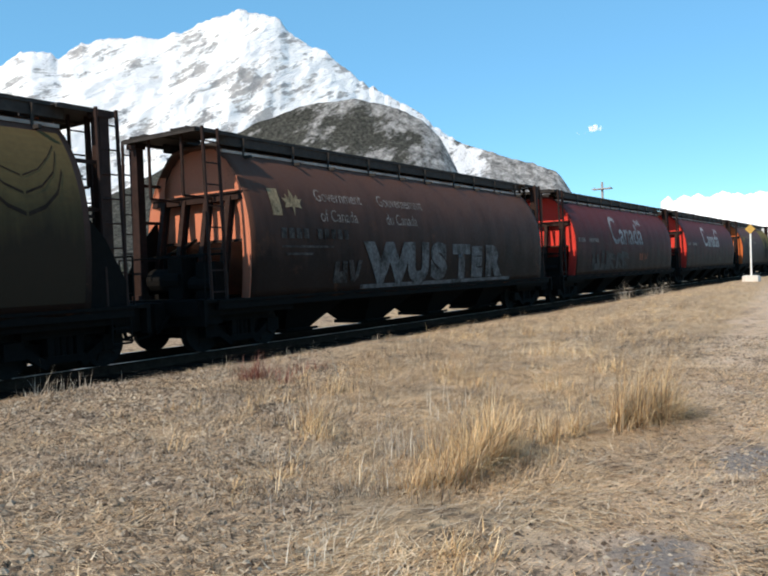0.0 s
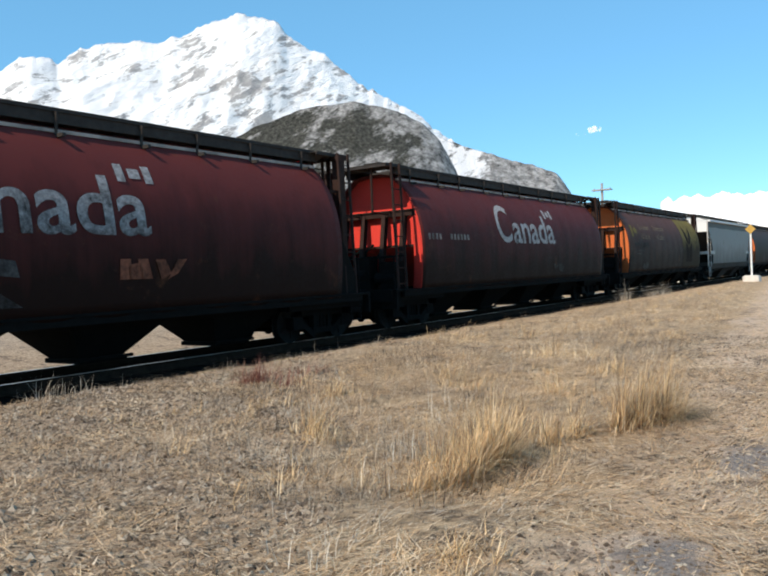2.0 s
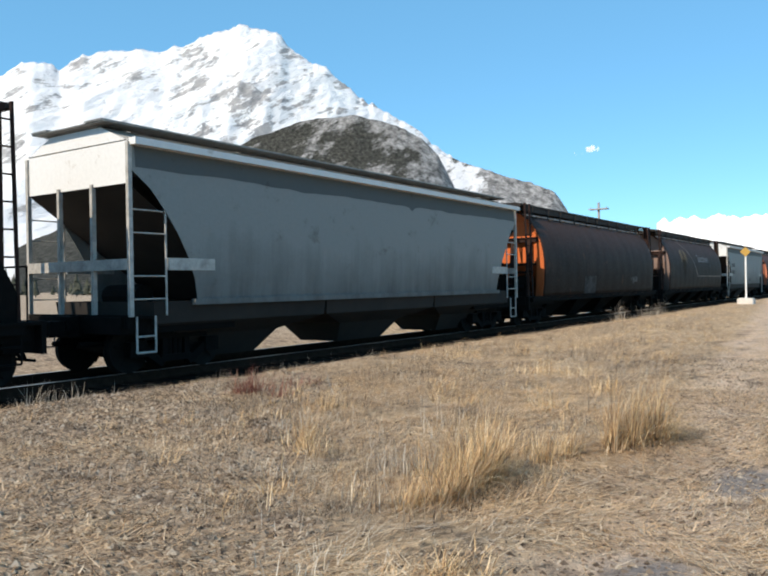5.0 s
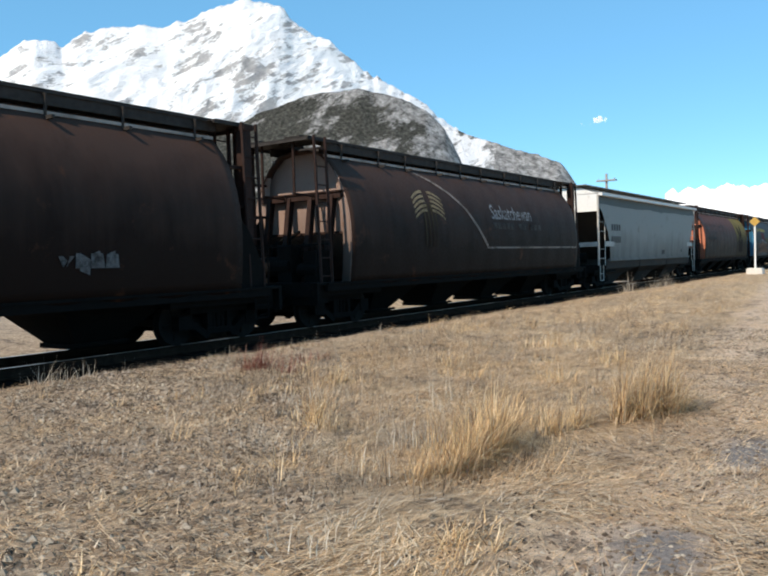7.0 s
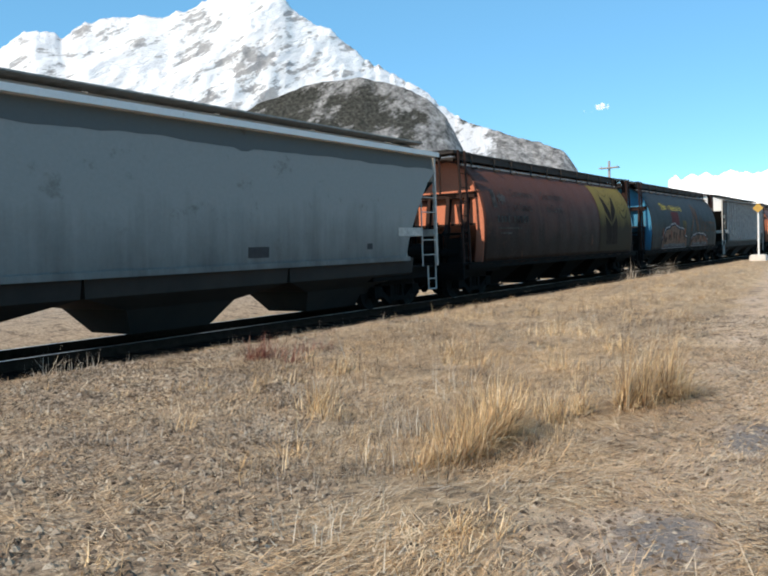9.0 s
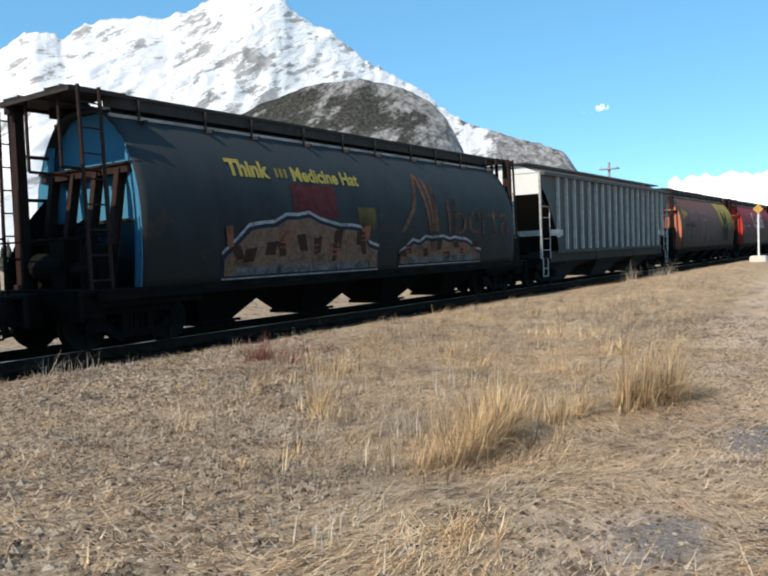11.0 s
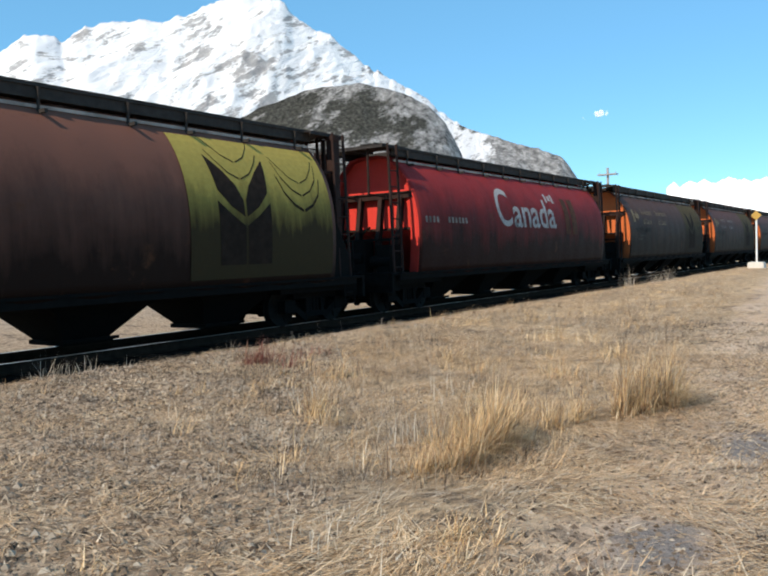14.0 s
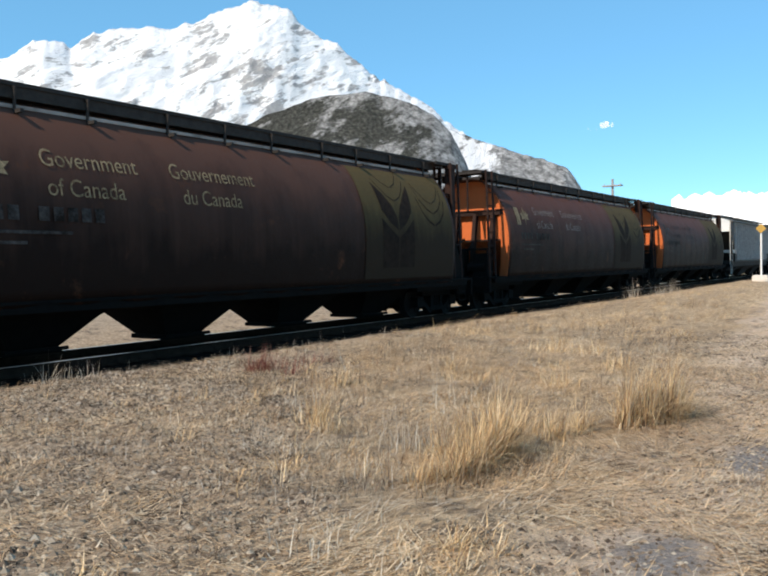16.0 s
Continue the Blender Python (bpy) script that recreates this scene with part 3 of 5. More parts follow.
def straight_car(half, paint, end_paint, label, left, right, ribs=0):
    """Covered hopper with slope sheets open at its ends. left, right: its corner posts at the start."""
    side = flat if ribs else bulged
    mid = (left + right) / 2
    car = new("covered_hopper_wagon")
    car.matrix_world = pose(mid, TRACK, 0)
    tagged(car, label, "hopper wagon", group="wagons of the train")
    zs = [1.3, 1.7, 2.1, 2.5, 2.9, 3.3, 3.6, 4.0]
    bm = bmesh.new()
    for s in (-1, 1):
        rows = []
        for z in zs:
            w = half - 1.5 + 1.1 * ((z - 1.3) / 2.0) ** 1.6 if z < 3.3 else half - 0.4 + 0.4 * min(1, (z - 3.3) / 0.3)
            rows.append([bm.verts.new((-w + 2 * w * i / 12, s * side(z), z)) for i in range(13)])
        for a, b in zip(rows, rows[1:]):
            for i in range(12):
                bm.faces.new((a[i], a[i + 1], b[i + 1], b[i]))
    bmesh.ops.recalc_face_normals(bm, faces=bm.faces)
    part("body_shell", bm, paint, car, smooth=True)
    bm = bmesh.new()
    roof = [[bm.verts.new((x, y, z)) for y, z in ((-1.5, 4.08), (-0.75, 4.40), (0.75, 4.40), (1.5, 4.08))] for x in (-half, half)]
    for i in range(3):
        bm.faces.new((roof[0][i], roof[0][i + 1], roof[1][i + 1], roof[1][i]))
    bmesh.ops.recalc_face_normals(bm, faces=bm.faces)
    part("roof", bm, M_ROOF, car)
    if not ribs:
        bm = bmesh.new()      # shade below the roof edge, drawn as a dark band, ragged below
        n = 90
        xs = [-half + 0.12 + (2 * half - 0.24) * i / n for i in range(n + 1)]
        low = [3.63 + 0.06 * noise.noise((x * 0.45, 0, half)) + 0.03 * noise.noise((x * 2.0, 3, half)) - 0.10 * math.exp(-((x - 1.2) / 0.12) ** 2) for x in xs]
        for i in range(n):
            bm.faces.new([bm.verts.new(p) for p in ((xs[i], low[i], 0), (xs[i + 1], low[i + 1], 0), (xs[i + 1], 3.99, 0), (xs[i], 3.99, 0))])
        part("shade_band", on_side(bm, 0, 0, side, 0.005), M_SHADEBAND, car)
    for s in (-1, 1):
        bm = bmesh.new()
        box(bm, -half, half, s * 1.60 - 0.11, s * 1.60 + 0.07, 4.0, 4.12)
        part("top_chord", bm, end_paint if not ribs else paint, car)
        bm = bmesh.new()
        box(bm, -half + 1.4, half - 1.4, s * 1.52 - 0.05, s * 1.52 + 0.06, 1.22, 1.33)
        part("side_sill", bm, paint, car)
        bm = bmesh.new()
        for k in range(4):
            y = s * (0.62 + 0.13 * k)
            box(bm, -half - 0.2, half + 0.2, y - 0.055, y + 0.055, 4.46, 4.49)
        part("running_board", bm, M_DECK2, car)
    for e in (-1, 1):
        bm = bmesh.new()
        line = [(half, 4.1), (half, 3.35), (half - 3.0, 1.3)]
        rows = [[bm.verts.new((e * x, y, z)) for y in (-1.5, 0, 1.5)] for x, z in line[:2]]
        for j in range(2):
            bm.faces.new((rows[0][j], rows[0][j + 1], rows[1][j + 1], rows[1][j]))
        bm.faces.new([bm.verts.new((e * half, y, z)) for y, z in ((-1.5, 4.08), (-0.75, 4.395), (0.75, 4.395), (1.5, 4.08))])
        part("end_panel", bm, end_paint, car)
        bm = bmesh.new()
        rows = [[bm.verts.new((e * x, y, z)) for y in (-1.5, 0, 1.5)] for x, z in line[1:]]
        for j in range(2):
            bm.faces.new((rows[0][j], rows[0][j + 1], rows[1][j + 1], rows[1][j]))
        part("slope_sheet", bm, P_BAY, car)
        for y in (-1.52, -0.5, 0.5, 1.52):
            bm = bmesh.new()
            box(bm, e * half - 0.04, e * half + 0.04, y - 0.035, y + 0.035, 1.05, 4.05 if abs(y) > 1 else 3.4)
            part("corner_post" if abs(y) > 1 else "end_post", bm, M_FRAME, car)
        for y in (-1.54, 1.54):
            bm = bmesh.new()
            for z in (1.35, 1.75, 2.5, 2.9):
                bar(bm, (e * half, y, z), (e * (half - 0.75), y, z), 0.015)
            bar(bm, (e * (half - 0.75), y, 1.05), (e * (half - 0.75), y, 3.0), 0.02)
            part("ladder", bm, M_FRAME, car)
            bm = bmesh.new()
            box(bm, e * (half - 1.35) - 0.55, e * (half - 1.35) + 0.55, y - 0.03, y + 0.03, 1.86, 2.08)
            part("brace_plate", bm, M_FRAME, car)
            bm = bmesh.new()
            for x in (half - 0.1, half - 0.5):
                bar(bm, (e * x, y, 1.05), (e * x, y, 0.42), 0.02)
            for z in (0.42, 0.7):
                bar(bm, (e * (half - 0.1), y, z), (e * (half - 0.5), y, z), 0.02)
            part("step_iron", bm, M_FRAME, car)
        bm = bmesh.new()
        box(bm, e * half - 0.06, e * half + 0.06, -1.5, 1.5, 1.86, 2.05)
        part("end_beam", bm, M_FRAME, car)
        bm = bmesh.new()
        box(bm, min(e * half, e * (half - 2.2)), max(e * half, e * (half - 2.2)), -1.45, 1.45, 1.0, 1.06)
        box(bm, e * half - 0.05, e * half + 0.05, -1.5, 1.5, 0.85, 1.08)
        part("end_deck", bm, M_UNDER, car)
        bm = bmesh.new()
        for i in range(7):
            x = half - 0.6 + 0.12 * i
            box(bm, e * x - 0.05, e * x + 0.05, -1.1, 1.1, 4.44, 4.46)
        part("roof_cross_walk", bm, M_DECK2, car)
        bm = bmesh.new()
        box(bm, min(e * (half - 1.5), e * (half + 0.3)), max(e * (half - 1.5), e * (half + 0.3)), -0.17, 0.17, 0.68, 1.0)
        box(bm, e * (half + 0.45) - 0.2, e * (half + 0.45) + 0.2, -0.14, 0.16, 0.70, 0.98)
        part("coupler", bm, M_UNDER, car)
        bm = bmesh.new()
        bar(bm, (e * (half - 1.0), -0.6, 1.4), (e * (half - 1.0), 0.4, 1.4), 0.22, 12)
        part("brake_reservoir", bm, M_UNDER, car)
    for i in range(ribs):
        x = -half + 1.38 + (2 * half - 2.76) * i / (ribs - 1)
        for s in (-1, 1):
            bm = bmesh.new()
            box(bm, x - 0.035, x + 0.035, s * 1.56, s * 1.67, 1.34 if 0 < i < ribs - 1 else 1.8, 4.0)
            part("side_rib", bm, M_RIBEDGE, car)
    for i in range(3):
        bm = bmesh.new()
        c = -4.9 + 4.9 * i
        lv = [(2.44, 1.48, 1.3), (2.40, 1.44, 0.90), (1.30, 0.98, 0.62), (0.95, 0.6, 0.14)]
        r = [[bm.verts.new((c + a * w, b * d, z)) for a, b in ((-1, -1), (1, -1), (1, 1), (-1, 1))] for w, d, z in lv]
        for a, b in zip(r, r[1:]):
            for j in range(4):
                bm.faces.new((a[j], a[(j + 1) % 4], b[(j + 1) % 4], b[j]))
        bm.faces.new(r[-1])
        bar(bm, (c - 0.85, -0.6, 0.2), (c + 0.85, -0.6, 0.2), 0.04)
        bmesh.ops.recalc_face_normals(bm, faces=bm.faces)
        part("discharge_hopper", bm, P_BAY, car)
    bm = bmesh.new()
    n = 5
    for i in range(n):
        x0 = -half + 0.8 + (2 * half - 1.6) * i / n
        box(bm, x0, x0 + (2 * half - 1.6) / n - 0.12, -0.55, 0.55, 4.38, 4.50)
    part("hatch_cover", bm, M_DECK2, car)
    link_part("centre_sill", shared("centre_sill", centre_sill, M_UNDER), car)
    trucks(car, half - 1.35)
    CARS.append(car)
    return car


M_DECK2 = plain("dull_galvanised_steel", (0.20, 0.20, 0.19), 0.6, 0.2)
M_ROOF = plain("weathered_roof_sheet", (0.36, 0.32, 0.27), 0.7, 0.0, 0.3, 2.0, 0.2)
# Darker copy of the grey side paint, for the shade band.
M_SHADEBAND = car_paint("roof_edge_shade", (0.105, 0.118, 0.12), (0.06, 0.06, 0.058), 0.2, (0.06, 0.05, 0.045))
# Ribs lighter than the panels: the sun on their edges is in the colour.
M_RIBEDGE = plain("sunlit_grey_rib_paint", (0.42, 0.40, 0.38), 0.6, 0, 0.3)
SPEED = 15.04


# ---- painted marks ----
def government_marks(car, mat, leaf, wheat, shade=1.0):
    """Two-line bilingual lettering, bar and leaf emblem, number bars and the wheat panel."""
    rects(car, [(-6.58, 2.74, 0.30, 0.58)], leaf, name="emblem_bar")
    bm = bmesh.new()
    pts = [(0, -0.30), (0.04, -0.10), (0.26, -0.13), (0.21, -0.03), (0.31, 0.08), (0.19, 0.07), (0.17, 0.18), (0.08, 0.08), (0.0, 0.3)]
    pts += [(-x, y) for x, y in reversed(pts[1:-1])]
    bm.faces.new([bm.verts.new((x * 1.05, y, 0)) for x, y in pts])
    part("leaf_emblem", on_side(bm, -5.88, 3.05), leaf, car)
    lettering(car, "Government", -5.07, 3.12, 0.40, mat, 0.86)
    lettering(car, "of Canada", -5.02, 2.66, 0.40, mat, 0.86)
    lettering(car, "Gouvernement", -2.60, 3.12, 0.40, mat, 0.86)
    lettering(car, "du Canada", -2.40, 2.66, 0.40, mat, 0.86)
    rects(car, [(-6.4 + 0.24 * i, 2.26, 0.17, 0.22) for i in range(4)] + [(-5.2 + 0.24 * i, 2.26, 0.17, 0.22) for i in range(5)], M_FAINT, name="number_bars")
    rects(car, [(-6.4, 2.06, 1.75, 0.05), (-6.3, 1.9, 0.9, 0.05)], M_FAINT, name="data_bars")
    if wheat:
        wheat_panel(car, wheat)


def wheat_panel(car, mat):
    """Wheat-ear panel: a yellow field sooted over towards its foot, one dark ear with split leaves, one ear in outline."""
    def shape(name, pts, mat, proud):
        bm = bmesh.new()
        bm.faces.new([bm.verts.new((x, z, 0)) for x, z in pts])
        part(name, on_side(bm, 0, 0, hw, proud), mat, car)
    shape("wheat_panel", [(3.05, 3.93), (7.18, 3.93), (7.18, 1.15), (3.05, 1.15)], mat, 0.006)
    for s in (-1, 1):
        for pts in (((0.80, 3.56), (0.48, 3.30), (0.18, 2.98), (0.03, 2.68), (0.03, 2.36), (0.38, 2.56), (0.68, 2.86)),
                    ((0.72, 2.66), (0.38, 2.40), (0.03, 2.18), (0.03, 1.42), (0.70, 1.42))):
            shape("leaf_motif", [(4.48 + s * x, z) for x, z in pts], M_SHADOWED, 0.012)
        for cx, z0, w in ((4.48, 0.60, 0.03), (4.48, 0.95, 0.025), (6.25, 0.0, 0.07), (6.25, 0.34, 0.04), (6.25, 0.62, 0.025)):
            curve = [(0.02, 2.50), (0.3, 2.62), (0.55, 2.86), (0.70, 3.22 if z0 < 0.5 else 3.05)]
            bm = bmesh.new()
            for (xa, za), (xb, zb) in zip(curve, curve[1:]):
                bm.faces.new([bm.verts.new(p) for p in ((cx + s * xa, za + z0, 0), (cx + s * xb, zb + z0, 0), (cx + s * xb, zb + z0 + w, 0), (cx + s * xa, za + z0 + w, 0))])
            part("ear_motif", on_side(bm, 0, 0, hw, 0.012), M_SHADOWED, car)


def wordmark(car, x, mat):
    """White country name with a small flag above its last letters."""
    lettering(car, "C", x - 0.1, 2.36, 1.75, mat, 0.92, bold=0.012)
    lettering(car, "anada", x + 1.08, 2.34, 1.42, mat, 1.10, bold=0.022)
    rects(car, [(x + 4.15, 3.25, 0.17, 0.32), (x + 4.41, 3.32, 0.24, 0.18), (x + 4.73, 3.25, 0.17, 0.32)], mat, name="flag_emblem")
    rects(car, [(-6.98 + 0.2 * i, 2.38, 0.12, 0.17) for i in range(4)] + [(-5.75 + 0.2 * i, 2.38, 0.12, 0.17) for i in range(6)], M_CREAM, name="number_bars")


def graffiti(car, x0, x1, z0, z1, fill, line, seed, n=6, half=hw):
    """Bubble-like tag made of slanted blocky strokes with an outline behind them."""
    rnd = random.Random(seed)
    w = (x1 - x0) / n
    for i in range(n):
        cx = x0 + w * (i + 0.5)
        h0, h1 = z0 + rnd.uniform(0, 0.12) * (z1 - z0), z1 - rnd.uniform(0, 0.22) * (z1 - z0)
        lean = rnd.uniform(-0.25, 0.25) * w
        style = rnd.randrange(3)
        strokes = []
        a = w * 0.30
        if style == 0:
            strokes = [[(-0.5 * w, h1), (-0.5 * w + a, h1), (0.05 * w, h0 + 0.1), (0.05 * w - a, h0)], [(0.5 * w, h1), (0.5 * w - a, h1), (-0.05 * w, h0), (-0.05 * w + a, h0 + 0.1)]]
        elif style == 1:
            strokes = [[(-0.48 * w, h0), (-0.48 * w, h1), (-0.48 * w + a, h1), (-0.48 * w + a, h0)], [(-0.2 * w, h1), (0.48 * w, h1 - 0.1), (0.48 * w, h1 - 0.35), (-0.2 * w, h1 - 0.28)],
                       [(-0.1 * w, (h0 + h1) / 2), (0.42 * w, h0), (0.1 * w, h0), (-0.2 * w, (h0 + h1) / 2 - 0.1)]]
        else:
            strokes = [[(-0.48 * w, h0), (-0.4 * w, h1), (-0.1 * w, h1), (-0.15 * w, h0)], [(0.15 * w, h0), (0.1 * w, h1), (0.4 * w, h1), (0.48 * w, h0)], [(-0.2 * w, h0), (-0.2 * w, h0 + 0.25), (0.2 * w, h0 + 0.28), (0.2 * w, h0)]]
        for mat, grow, proud, name in ((line, 0.05, 0.008, "graffiti_outline"), (fill, 0.0, 0.014, "graffiti_stroke")):
            if mat is None:
                continue
            bm = bmesh.new()
            for k, st in enumerate(strokes):
                mx, mz = sum(p[0] for p in st) / 4, sum(p[1] for p in st) / 4
                poly = []
                for px, pz in st:
                    d = math.hypot(px - mx, pz - mz)
                    g = 1 + grow / max(0.05, d) * 1.6
                    poly.append(bm.verts.new((cx + lean * (pz - z0) + mx + (px - mx) * g, mz + (pz - mz) * g, 0)))
                bm.faces.new(poly)
            on_side(bm, 0, 0, half, proud)
            part(name, bm, mat, car)


def throw_up(car, x0, x1, z0, z1, seed):
    """Sprayed piece: a jagged white outline, tan letters leaning together, brown gaps and a pale base strip."""
    rnd = random.Random(seed)
    n = 14
    h = z1 - z0
    top = []
    for i in range(n + 1):
        k = i / n
        edge = min(1.0, 0.45 + 2.2 * min(k, 1 - k))
        top.append((x0 + (x1 - x0) * k, z0 + h * edge * (0.80 + 0.20 * rnd.random() + (0.10 if i % 5 == 2 else 0))))
    def strip(upper, lower, mat, proud, name):
        bm = bmesh.new()
        for (xa, za), (xb, zb) in zip(upper, upper[1:]):
            bm.faces.new([bm.verts.new(p) for p in ((xa, lower, 0), (xb, lower, 0), (xb, max(zb, lower + 0.02), 0), (xa, max(za, lower + 0.02), 0))])
        part(name, on_side(bm, 0, 0, hw, proud), mat, car)
    strip(top, z0 - 0.05, M_TAGWHITE, 0.008, "graffiti_outline")
    strip([(x, z - 0.07) for x, z in top], z0 - 0.02, M_SOOTBLUE, 0.012, "graffiti_shadow")
    strip([(x0 + 0.06 + (x - x0) * (1 - 0.12 / (x1 - x0)), z - 0.15) for x, z in top], z0 + 0.02, M_TAGTAN, 0.016, "graffiti_fill")
    strip([(x, z0 + 0.16 + 0.05 * rnd.random()) for x, z in top[1:-1]], z0 + 0.02, M_TAG, 0.020, "spray_band")
    letters = 5
    w = (x1 - x0) / letters
    for i in range(letters):
        cx = x0 + w * (i + 0.5)
        for k in range(3):
            a, b = cx + w * rnd.uniform(-0.45, 0.1), z0 + h * rnd.uniform(0.12, 0.5)
            tw, th, lean = w * rnd.uniform(0.12, 0.32), h * rnd.uniform(0.18, 0.34), rnd.uniform(-0.12, 0.12)
            bm = bmesh.new()
            bm.faces.new([bm.verts.new(p) for p in ((a, b, 0), (a + tw, b, 0), (a + tw + lean, b + th, 0), (a + lean - 0.04, b + th * 0.9, 0))])
            part("graffiti_gap", on_side(bm, 0, 0, hw, 0.024), M_TAGBROWN if k else M_TAGRED, car)


def worn(name, base, cover=0.5, scale=2.2, fade=0.0):
    """Old lettering paint that has flaked off to soot in places."""
    m = Mat(name, 0.75)
    m.b.inputs["Specular IOR Level"].default_value = 0.1
    n = m.noise(scale, 8, 0.75)
    if fade:      # darker the lower it lies
        n = m.calc("ADD", n, m.calc("MULTIPLY", m.calc("SUBTRACT", 2.9, m.axis(2)), fade))
    f = m.ramp(n, [(cover - 0.1, 1.0), (cover + 0.12, 0.0)])
    f2 = m.ramp(m.noise(scale * 6, 5, 0.7), [(0.35, 0.45), (0.65, 1.0)])
    return m.colour(m.mix(m.calc("MULTIPLY", f, f2), (0.013, 0.009, 0.007), base)).m


def panel_paint(name, base, cover):
    """Even sign paint, streaked with soot that has run down and gathers at its foot."""
    m = Mat(name, 0.75)
    m.b.inputs["Specular IOR Level"].default_value = 0.1
    streak = m.noise(1.0, 6, 0.65, (2.2, 2.2, 0.25))
    n = m.calc("ADD", m.calc("MULTIPLY", m.calc("SUBTRACT", 3.05, m.axis(2)), 0.52), m.calc("MULTIPLY", m.calc("SUBTRACT", streak, 0.5), 0.9))
    f = m.ramp(n, [(0.0, cover), (0.5, 0.06)])
    fine = m.ramp(m.noise(9, 6, 0.7), [(0.3, 0.75), (0.7, 1.0)])
    return m.colour(m.mix(m.calc("MULTIPLY", f, fine), (0.020, 0.013, 0.010), base)).m


M_FAINT = worn("faint_lettering", (0.105, 0.09, 0.083))
M_GOLD = worn("flaking_gold_lettering", (0.36, 0.26, 0.15), 0.58, 3.2)
M_CREAM = worn("flaking_cream_lettering", (0.34, 0.275, 0.24), 0.56, 3.2)
M_WHITE = worn("weathered_white_lettering", (0.52, 0.48, 0.46), 0.62, 2.0, 0.10)
M_WHITE3 = worn("dull_white_lettering", (0.35, 0.336, 0.336), 0.57, 2.2, 0.12)
M_WHEAT = panel_paint("worn_yellow_panel", (0.29, 0.215, 0.06), 0.72)
M_YELLOW2 = panel_paint("bright_yellow_panel", (0.40, 0.31, 0.075), 0.95)
M_WHEAT2 = panel_paint("faded_yellow_panel", (0.20, 0.145, 0.055), 0.42)
M_PATCH = worn("faded_brown_emblem_paint", (0.13, 0.055, 0.03), 0.6, 1.0)
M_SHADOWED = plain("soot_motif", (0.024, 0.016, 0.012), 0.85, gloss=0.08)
M_TAG = worn("faded_grey_spray_paint", (0.16, 0.155, 0.155), 0.54, 2.4)
M_TAG2 = worn("faint_grey_spray_paint", (0.085, 0.08, 0.078), 0.52, 2.4)
M_TAGRED = worn("orange_spray_paint", (0.255, 0.09, 0.053), 0.6, 1.5)
M_TAGWHITE = worn("white_spray_outline", (0.364, 0.35, 0.35), 0.62, 1.5)
M_CRIMSON = worn("dark_crimson_mural_paint", (0.117, 0.026, 0.026), 0.6, 1.0)
M_MURAL = worn("orange_mural_paint", (0.20, 0.095, 0.05), 0.56, 1.4)
M_MURAL2 = worn("faint_orange_mural_paint", (0.19, 0.09, 0.05), 0.50, 1.4)
M_TAGTAN = worn("tan_spray_paint", (0.20, 0.115, 0.075), 0.60, 1.6)
M_TAGBROWN = worn("brown_spray_paint", (0.055, 0.024, 0.016), 0.6, 1.6)
M_SOOTBLUE = worn("navy_spray_outline", (0.02, 0.028, 0.045), 0.6, 1.6)
M_BLACK = plain("black_lettering", (0.02, 0.02, 0.022), 0.7)

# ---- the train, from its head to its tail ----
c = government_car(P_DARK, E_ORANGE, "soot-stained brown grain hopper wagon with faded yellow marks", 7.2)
wheat_panel(c, M_WHEAT2)

c = government_car(P_DARK, E_PINK, "dark brown grain hopper wagon with grey graffiti and orange end", 25.44)
government_marks(c, M_CREAM, M_GOLD, None)
for word, x, z, size, wide in (("W", -3.3, 1.24, 1.30, 1.30), ("U", -1.50, 1.26, 1.28, 1.05), ("S", -0.30, 1.30, 1.22, 1.25), ("T", 0.95, 1.28, 1.20, 1.15), ("E", 2.02, 1.30, 1.10, 1.05), ("R", 2.95, 1.30, 1.16, 1.20)):
    lettering(c, word, x, z, size, M_TAG, wide * 1.06, bold=0.095, proud=0.012)
graffiti(c, -4.7, -3.6, 1.2, 1.85, M_FAINT, None, 5, 2)
rects(c, [(-3.6, 1.08, 8.3, 0.10)], M_TAG, name="spray_band")

c = government_car(P_RED, E_RED, "dull red grain hopper wagon with worn white lettering and graffiti", 43.56)
wordmark(c, -2.75, M_WHITE3)
graffiti(c, -5.5, -0.4, 1.2, 2.05, M_TAG2, None, 8, 5)
graffiti(c, 1.2, 2.6, 1.55, 1.95, M_TAGRED, None, 9, 2)

c = government_car(P_RED, E_RED, "dull red grain hopper wagon with clean white lettering", 61.74)
wordmark(c, -2.55, M_WHITE)
graffiti(c, 1.9, 2.9, 1.35, 1.6, M_TAG2, None, 4, 2)

c = government_car(P_BROWN, E_ORANGE, "brown grain hopper wagon with gold lettering and yellow wheat panel", 80.21)
government_marks(c, M_GOLD, M_WHEAT, M_WHEAT)
graffiti(c, -5.0, -4.1, 1.2, 1.5, M_TAG2, None, 6, 2)

straight_car(7.85, P_GREY, E_WHITE, "pale grey covered hopper wagon with a white end", 82.9, 98.7)

c = government_car(P_SOOT, E_ORANGE, "sooty brown grain hopper wagon with a grey graffiti patch", 115.6)
rects(c, [(-3.0, 1.08, 1.4, 0.72)], M_TAG2, name="spray_patch")
graffiti(c, 3.35, 4.45, 1.52, 1.78, M_TAG, None, 2, 4)

